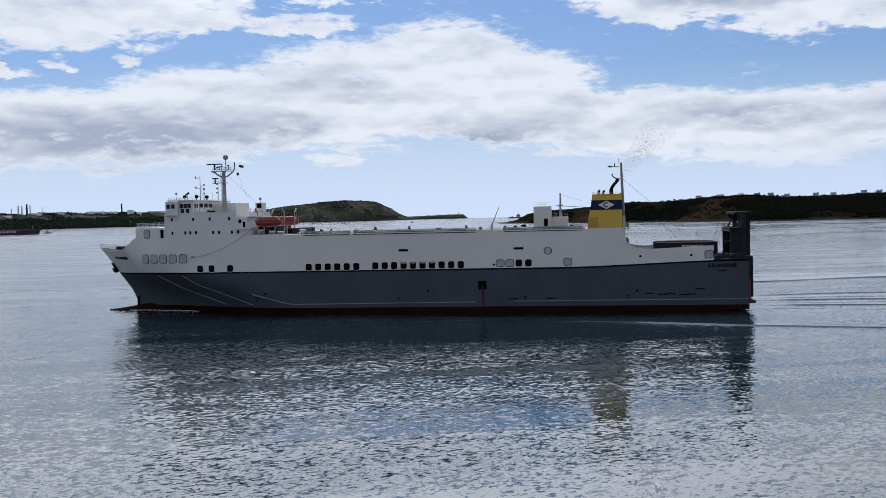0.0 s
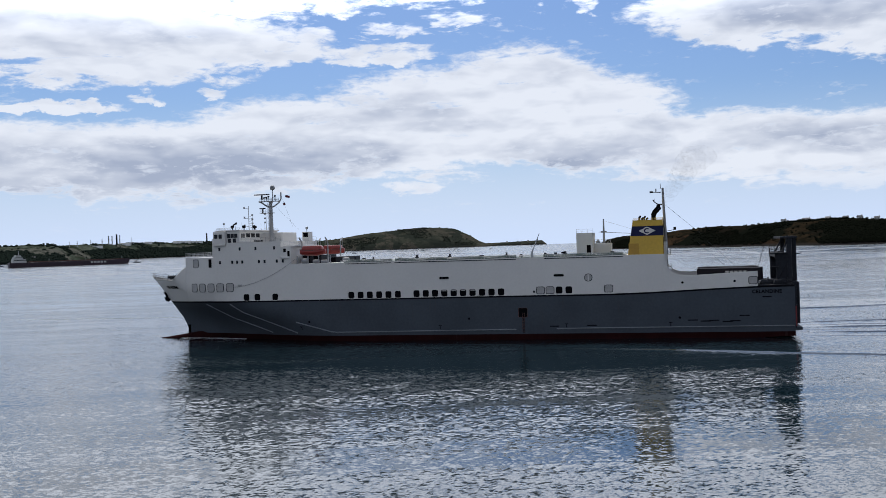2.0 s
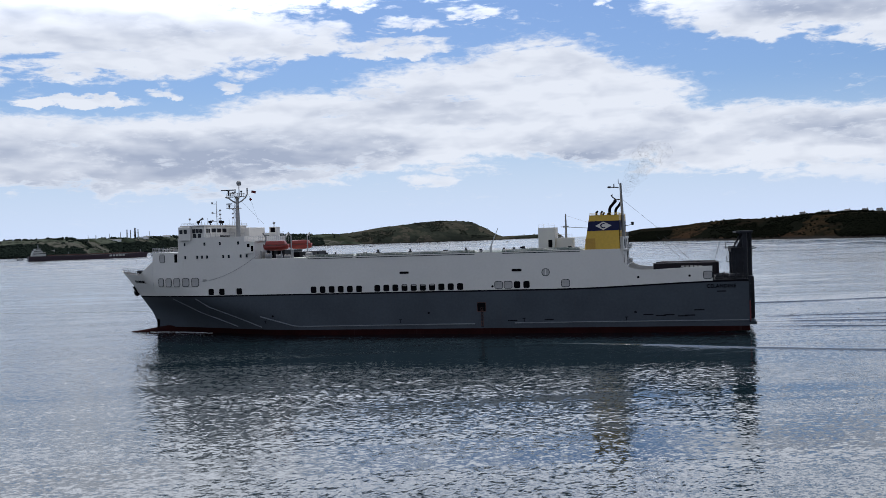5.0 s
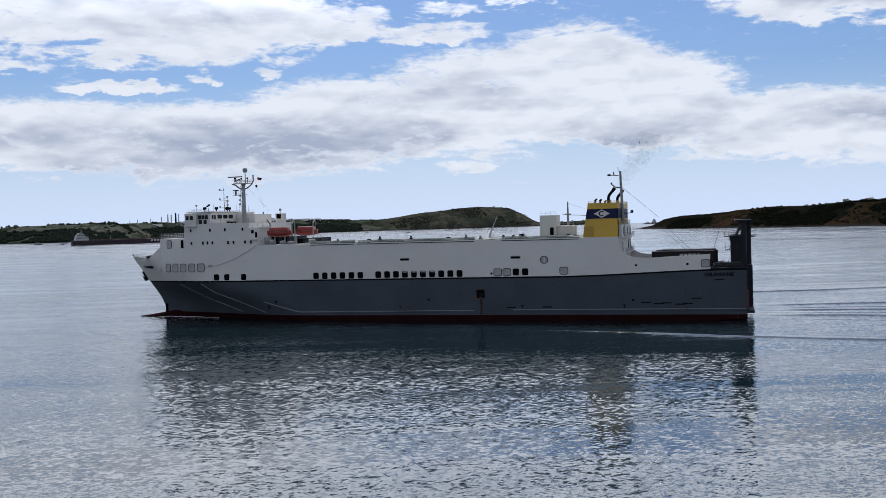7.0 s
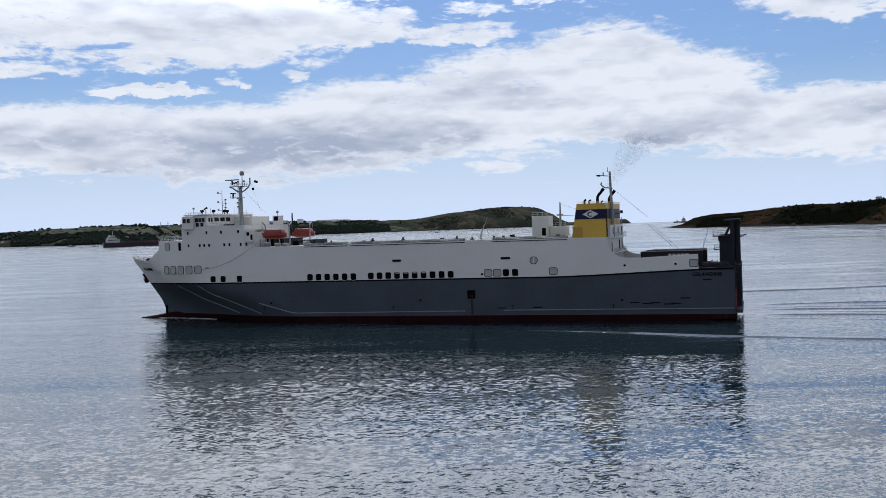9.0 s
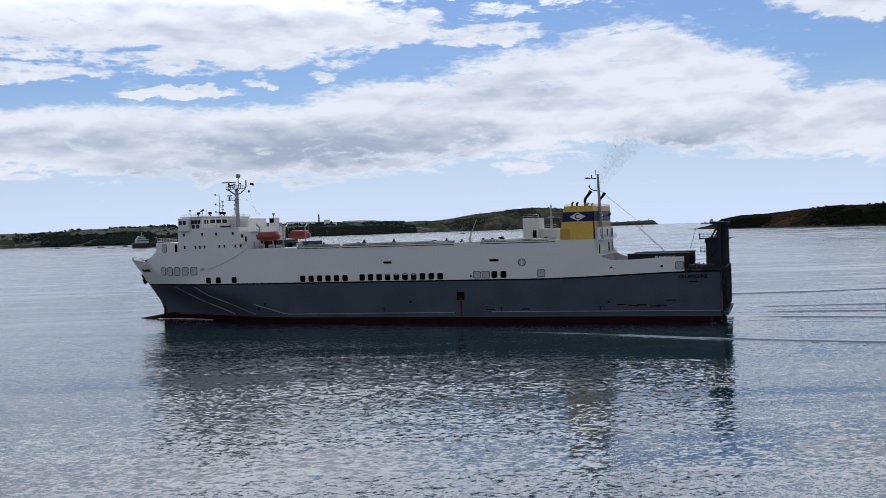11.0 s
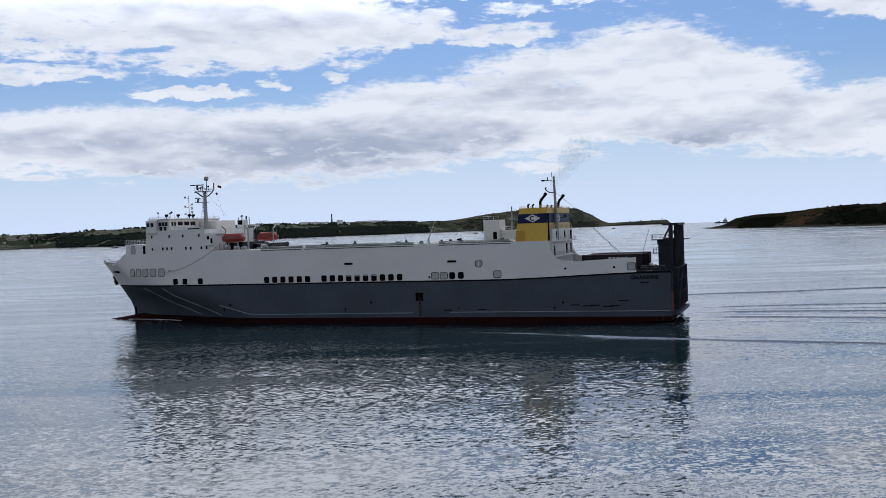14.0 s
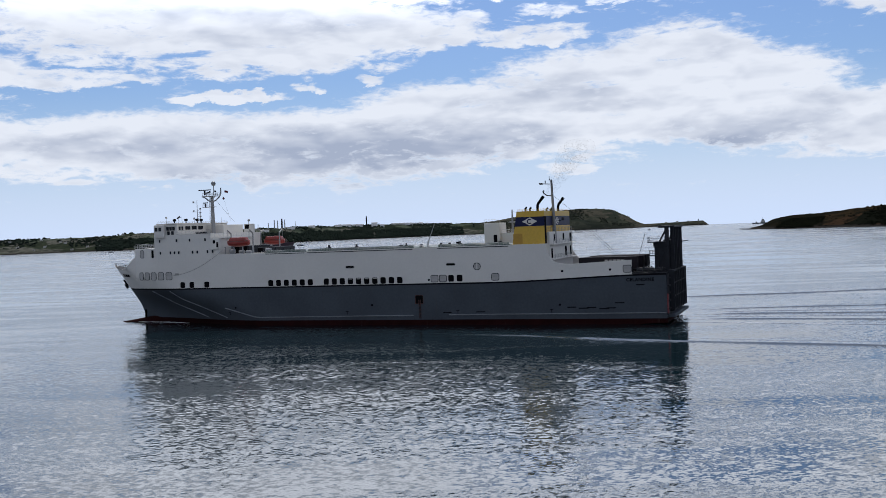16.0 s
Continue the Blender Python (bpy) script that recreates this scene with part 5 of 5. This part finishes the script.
ICO = [(0, 0, -1), (0.72, -0.53, -0.45), (-0.28, -0.85, -0.45), (-0.89, 0, -0.45), (-0.28, 0.85, -0.45), (0.72, 0.53, -0.45),
       (0.28, -0.85, 0.45), (-0.72, -0.53, 0.45), (-0.72, 0.53, 0.45), (0.28, 0.85, 0.45), (0.89, 0, 0.45), (0, 0, 1)]
ICO_F = [(0, 1, 2), (1, 0, 5), (0, 2, 3), (0, 3, 4), (0, 4, 5), (1, 5, 10), (2, 1, 6), (3, 2, 7), (4, 3, 8), (5, 4, 9), (1, 10, 6), (2, 6, 7),
         (3, 7, 8), (4, 8, 9), (5, 9, 10), (6, 10, 11), (7, 6, 11), (8, 7, 11), (9, 8, 11), (10, 9, 11)]


def woods(name, label, ground, count, az, s, size, material, seed, keep=0.0, edge=0.5):
    """Many small crowns strewn over a stretch of land, thicker in some places than others."""
    rnd = random.Random(seed)
    verts, faces = [], []
    made = 0
    while made < count:
        a, t = rnd.uniform(*az), rnd.uniform(*s)
        x, y, z = ground.place(a, t)
        if noise.noise((x * 0.006, y * 0.006, seed)) + 0.25 * noise.noise((x * 0.03, y * 0.03, seed)) < keep:
            if rnd.random() > 0.03:
                continue
        if rnd.random() > min(1.0, 0.02 + (a - az[0]) / edge):
            continue
        r = rnd.uniform(*size)
        made += 1
        for _ in range(2):
            ox, oy, oz = (rnd.uniform(-0.6, 0.6) * r for _ in range(3))
            q = r * rnd.uniform(0.55, 1.0)
            b = len(verts)
            for vx, vy, vz in ICO:
                j = rnd.uniform(0.75, 1.2)
                verts.append((x + ox + vx * q * j, y + oy + vy * q * j, z + r * 0.35 + oz * 0.5 + vz * q * 0.85 * j))
            faces += [(i + b, j + b, k + b) for i, j, k in ICO_F]
    me = bpy.data.meshes.new(name)
    me.from_pydata(verts, [], faces)
    me.materials.append(material)
    return tagged(new(name, me), label, "trees", kind="stuff")


WEST = Land(((-36, 3450), (-24.5, 3400), (-21.5, 3050), (-17, 3050), (-12, 3900), (-5, 4150), (-1, 4300)),
            ((-36, 0.3), (-27, 0.36), (-23, 0.42), (-19.8, 0.57), (-16, 0.50), (-12.7, 0.5), (-9, 0.47), (-5, 0.38), (-2, 0.38), (-1, 0.2)), 380, 9.0, 0.1)
ISLE = Land(((-4.5, 4300), (0, 4330), (7, 4450)),
            ((-4.5, -0.1), (-3, 0.30), (-1.4, 0.46), (0.2, 0.66), (2.2, 0.84), (3.2, 0.88), (4.3, 0.86), (4.9, 0.78), (5.7, 0.48), (6.4, 0.05), (6.9, -0.14), (7.3, -0.26)), 260, 5.0, 0.25)
EAST = Land(((11.5, 2120), (14, 1990), (19, 1845), (26, 1670), (33, 1760), (48, 1500)),
            ((11.5, -0.61), (12.5, -0.57), (13.1, -0.42), (13.7, -0.12), (14.6, 0.03), (16.4, 0.12), (17.8, 0.31), (19.2, 0.42), (21.2, 0.44), (22.8, 0.58), (26.7, 0.60), (28.1, 0.52), (31, 0.55), (33, 0.66), (48, 0.8)), 190, 4.0, 0.14)
SPIT = Land(((5.8, 4700), (10.3, 4700)), ((5.8, -0.12), (8, -0.08), (10, -0.03), (10.3, -0.27)), 60, 1.5, 0.4)
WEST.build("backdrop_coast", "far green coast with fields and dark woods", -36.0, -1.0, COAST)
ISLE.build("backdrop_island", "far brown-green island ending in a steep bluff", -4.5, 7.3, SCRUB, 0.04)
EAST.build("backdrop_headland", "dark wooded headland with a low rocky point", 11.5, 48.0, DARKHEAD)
SPIT.build("backdrop_spit", "low far spit at the harbour mouth", 5.8, 10.3, SCRUB)
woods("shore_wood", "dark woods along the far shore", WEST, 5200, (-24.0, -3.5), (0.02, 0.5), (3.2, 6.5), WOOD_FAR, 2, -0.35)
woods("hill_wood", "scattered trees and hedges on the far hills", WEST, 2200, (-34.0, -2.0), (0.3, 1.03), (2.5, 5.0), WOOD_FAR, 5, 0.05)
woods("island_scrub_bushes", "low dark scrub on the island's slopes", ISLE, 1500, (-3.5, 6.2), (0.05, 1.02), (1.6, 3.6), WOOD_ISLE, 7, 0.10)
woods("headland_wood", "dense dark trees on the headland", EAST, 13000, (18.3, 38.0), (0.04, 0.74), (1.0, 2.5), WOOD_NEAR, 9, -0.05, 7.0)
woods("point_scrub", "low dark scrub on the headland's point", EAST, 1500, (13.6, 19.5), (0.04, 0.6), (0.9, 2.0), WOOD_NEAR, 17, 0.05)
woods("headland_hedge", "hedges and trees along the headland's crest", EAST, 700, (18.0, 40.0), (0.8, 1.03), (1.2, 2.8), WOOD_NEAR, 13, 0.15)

# ---- houses, works and chimneys ashore ----
# white walls dimmed in colour for the shade of their sunless side
RENDERWALL = paint("backlit_render", (0.40, 0.40, 0.38), 0.8, vary=0.15)
SHEDWALL = paint("pale_cladding", (0.70, 0.69, 0.67), 0.7, vary=0.12)
SLATE = paint("slate_roof", (0.05, 0.052, 0.058), 0.7, vary=0.3)


def house(w, d, h):
    t = thing("house", "small white house with a grey slate roof on the shore", "house", "houses ashore")
    bm = bmesh.new()
    box(bm, -w / 2, w / 2, -d / 2, d / 2, -3, h, 0.05)
    part("wall", bm, RENDERWALL, t)
    bm = bmesh.new()
    vs = [bm.verts.new(p) for p in ((-w / 2 - 0.4, -d / 2 - 0.5, h), (w / 2 + 0.4, -d / 2 - 0.5, h), (w / 2 + 0.4, d / 2 + 0.5, h), (-w / 2 - 0.4, d / 2 + 0.5, h), (-w / 2 - 0.4, 0, h + d * 0.45), (w / 2 + 0.4, 0, h + d * 0.45))]
    for f in ((0, 1, 5, 4), (2, 3, 4, 5), (1, 2, 5), (3, 0, 4), (3, 2, 1, 0)):
        bm.faces.new([vs[i] for i in f])
    part("roof", bm, SLATE, t)
    bm = bmesh.new()
    box(bm, w / 2 - 1.4, w / 2 - 0.3, -0.5, 0.5, h + d * 0.2, h + d * 0.45 + 1.4, 0.05)
    part("chimney", bm, RENDERWALL, t)
    for x in (-w * 0.3, 0.0, w * 0.3):
        piece("window", plate_mesh("house_window", 1.3, 1.5, 0.05, 0.06, GLASS), t, pose(x, -d / 2, h * 0.55))
    return t


first = house(9, 5.5, 2.6)
rnd = random.Random(21)
spots = [(EAST, a + rnd.uniform(-0.2, 0.2), rnd.uniform(0.92, 1.03)) for a in (23.4, 24.3, 24.6, 25.4, 26.4, 27.3, 27.9, 29.3, 30.4, 31.6, 32.4)]
spots += [(WEST, a + rnd.uniform(-0.3, 0.3), rnd.uniform(0.06, 0.9)) for a in (-27.6, -27.1, -26.8, -26.5, -26.1, -25.7, -25.4, -25.0, -24.6, -23.9, -22.8, -28.4, -29.2, -20.6, -18.3)]
spots += [(WEST, a, rnd.uniform(0.85, 1.0)) for a in (-11.6, -10.6, -7.6, -6.8, -5.6, -4.2)]
for i, (ground, a, s) in enumerate(spots):
    x, y, z = ground.place(a, s)
    m = pose(x, y, z, 0, 0, -a + rnd.uniform(-30, 30))
    if i == 0:
        first.matrix_world = m
    else:
        copy_thing(first, m)


def works_chimney(az, top, r, s=0.8):
    x, y, z = WEST.place(az, s)
    t = thing("works_chimney", "tall dark chimney of the works on the far shore", "chimney", "chimneys of the works", at=pose(x, y, z))
    h = EYE[2] + math.hypot(x, y) * math.tan(radians(top)) - z
    bm = bmesh.new()
    rod(bm, (0, 0, -4), (0, 0, h), r, r * 0.75, 12)
    part("stack", bm, GALV if r < 3 else STEEL, t)
    bm = bmesh.new()
    rod(bm, (0, 0, h), (0, 0, h + 1.5), r * 0.85, n=12)
    rod(bm, (0, 0, h * 0.6), (0, 0, h * 0.6 + 1), r * 1.2, n=12)
    part("collar", bm, STEEL, t)


for az, top, r in ((-14.62, 0.78, 1.6), (-15.2, 0.72, 1.2), (-15.9, 0.68, 1.4), (-16.3, 0.66, 1.0), (-14.28, 0.92, 2.6), (-14.10, 0.90, 2.4), (-13.86, 1.0, 3.6), (-13.70, 0.94, 2.2), (-13.1, 0.82, 0.9), (-17.1, 0.62, 1.0), (-9.05, 0.95, 3.4)):
    works_chimney(az, top, r)
for az, w, h, s in ((-8.6, 26, 15, 0.75), (-8.15, 18, 9, 0.7), (-10.4, 70, 6, 0.8), (-9.6, 50, 6, 0.85), (-7.0, 90, 5, 0.9), (-12.2, 30, 5, 0.9), (-13.4, 36, 5, 0.8), (-14.9, 40, 4, 0.7), (-6.2, 60, 7, 1.0)):
    x, y, z = WEST.place(az, s)
    t = thing("works_shed", "pale industrial shed on the far shore", "shed", "sheds of the works", at=pose(x, y, z, 0, 0, -az))
    bm = bmesh.new()
    box(bm, -w / 2, w / 2, -12, 12, -4, h, 0.1)
    part("wall", bm, SHEDWALL, t)
    bm = bmesh.new()
    box(bm, -w / 2 - 0.5, w / 2 + 0.5, -12.5, 12.5, h, h + 1.6, 0.0, (0.4, 6))
    part("roof", bm, SLATE, t)
x, y, z = SPIT.place(9.75, 0.6)
t = thing("lighthouse", "small white lighthouse on the far spit", "lighthouse", at=pose(x, y, z))
bm = bmesh.new()
rod(bm, (0, 0, -2), (0, 0, 9), 2.4, 1.9, 12)
part("tower", bm, RENDERWALL, t)
bm = bmesh.new()
rod(bm, (0, 0, 9), (0, 0, 11.5), 1.5, n=12)
part("lantern", bm, STEEL, t)
for az, w in ((8.6, 14), (9.2, 18), (8.0, 10)):
    x, y, z = SPIT.place(az, 0.7)
    copy_thing(first, pose(x, y, z, 0, 0, -az))


# ---- other vessels ----
def hull_mesh(length, beam, depth, sheer=0.1):
    """A simple ship's hull, bow towards +x, on its waterline."""
    bm = bmesh.new()
    rows = []
    for k in range(25):
        s = k / 24
        w = beam / 2 * min(1.0, (max(0.0, 1 - s) / 0.16) ** 0.6, 0.75 + s * 3)
        zt = depth * (1 + sheer * max(0, s - 0.8) * 8 + sheer * max(0, 0.15 - s) * 3)
        x = length * (s - 0.5)
        rows.append([bm.verts.new(p) for p in ((x, -w * 0.9, -1.0), (x + 0.02 * length * s ** 8, -w, zt), (x + 0.02 * length * s ** 8, w, zt), (x, w * 0.9, -1.0))])
    for a, b in zip(rows, rows[1:]):
        for j in range(3):
            bm.faces.new((a[j], b[j], b[j + 1], a[j + 1]))
    bm.faces.new(rows[0])
    return bm


def vessel(name, label, category, at, length, beam, depth, hull, houses, masts, group=""):
    t = thing(name, label, category, group, at=at)
    part("hull", hull_mesh(length, beam, depth), hull, t)
    for x0, x1, y, z0, z1 in houses:
        bm = bmesh.new()
        box(bm, x0, x1, -y, y, z0, z1, 0.04 * (z1 - z0), (0.04 * (x1 - x0), 0))
        h = part("deckhouse", bm, RENDERWALL, t)
        bm = bmesh.new()
        box(bm, x0 + 0.1 * (x1 - x0), x1 + 0.02, -y - 0.03, y + 0.03, z1 - 0.38 * (z1 - z0), z1 - 0.2 * (z1 - z0))
        part("window_band", bm, GLASS, h)
    for x, z0, z1, r in masts:
        bm = bmesh.new()
        rod(bm, (x, 0, z0), (x, 0, z1), r, r * 0.6, 8)
        part("mast", bm, GALV, t)
    return t


DARKRED = paint("dark_tanker_hull", (0.030, 0.016, 0.024), 0.6, vary=0.3, scale=0.1)
tanker = vessel("moored_tanker", "long dark-hulled tanker moored off the far shore", "ship", pose(-607, 2076, 0, 0, 0, 27.2), 232, 30, 9.5, DARKRED,
                ((-110, -84, 12, 9, 17), (-108, -90, 11, 17, 21), (-104, -94, 13, 21, 25)), ((-97, 25, 33, 0.6), (-40, 9, 17, 0.5), (30, 9, 16, 0.5), (104, 9, 18, 0.5)))
for k in range(5):
    bm = bmesh.new()
    box(bm, 38 + 6.5 * k, 42.5 + 6.5 * k, -15.3, -14.6, 4.4, 8.0)
    part("lettering_bar", bm, RENDERWALL, tanker)
bm = bmesh.new()
box(bm, -80, 108, -0.8, 0.8, 10.0, 11.6)
for k in range(16):
    rod(bm, (-76 + 12 * k, 0, 9), (-76 + 12 * k, 0, 12.4), 0.7, n=6)
part("deck_piping", bm, RUST, tanker)
BLUEHULL = paint("blue_black_hull", (0.02, 0.03, 0.05), 0.5)
x, y = on_bearing(13.0, 3980)
vessel("coaster", "small far workboat by the headland", "boat", pose(x, y, 0, 0, 0, 170), 52, 11, 4.0, BLUEHULL, ((-20, -4, 4.5, 4, 12), (-17, -8, 4, 12, 17), (8, 14, 4, 4, 8)), ((-12, 17, 25, 0.4), (16, 4, 18, 0.4)))
for az, d, ln, turn in ((-12.85, 2340, 17, 10), (-21.0, 2510, 18, 20), (-19.75, 2455, 15, -10), (-0.82, 2890, 13, 0), (7.05, 2910, 11, 30), (-23.2, 2700, 12, 0), (-3.2, 3300, 11, 15), (1.4, 3350, 10, 0), (3.1, 3100, 11, -20), (-6.0, 3400, 10, 10), (9.4, 3500, 9, 0)):
    x, y = on_bearing(az, d)
    vessel("small_boat", "small dark boat lying in the far channel", "boat", pose(x, y, 0, 0, 0, turn), ln, ln * 0.32, ln * 0.12, BLUEHULL,
           ((-ln * 0.25, ln * 0.1, ln * 0.11, ln * 0.11, ln * 0.3),), ((-ln * 0.05, ln * 0.3, ln * 0.44, ln * 0.012),), "small boats in the channel")

# a pale streak of spent wash lies across the water ahead
STREAK = foam_patch(((-262, 412), (-198, 391), (-139, 372), (-73, 352), (-10, 333)), 0.35, 1300, 15)
STREAK.name = "foam_streak"
tagged(STREAK, "thin pale streak of old wash on the water", "foam")


def motions():
    walk(ship, [(t, ship_pose(t)) for t in range(17)])
    for ob, at in TRAILERS + PUFFS:
        walk(ob, [(t, ship_pose(t) @ at) for t in range(17)])
    for ob in WASH + FOAMS:
        walk(ob, [(t, ship_pose(t)) for t in range(17)])
    # the ripples drift slowly with the breeze
    walk(sea, [(t, pose(0.25 * t, -0.9 * t, 0)) for t in range(17)])


motions()
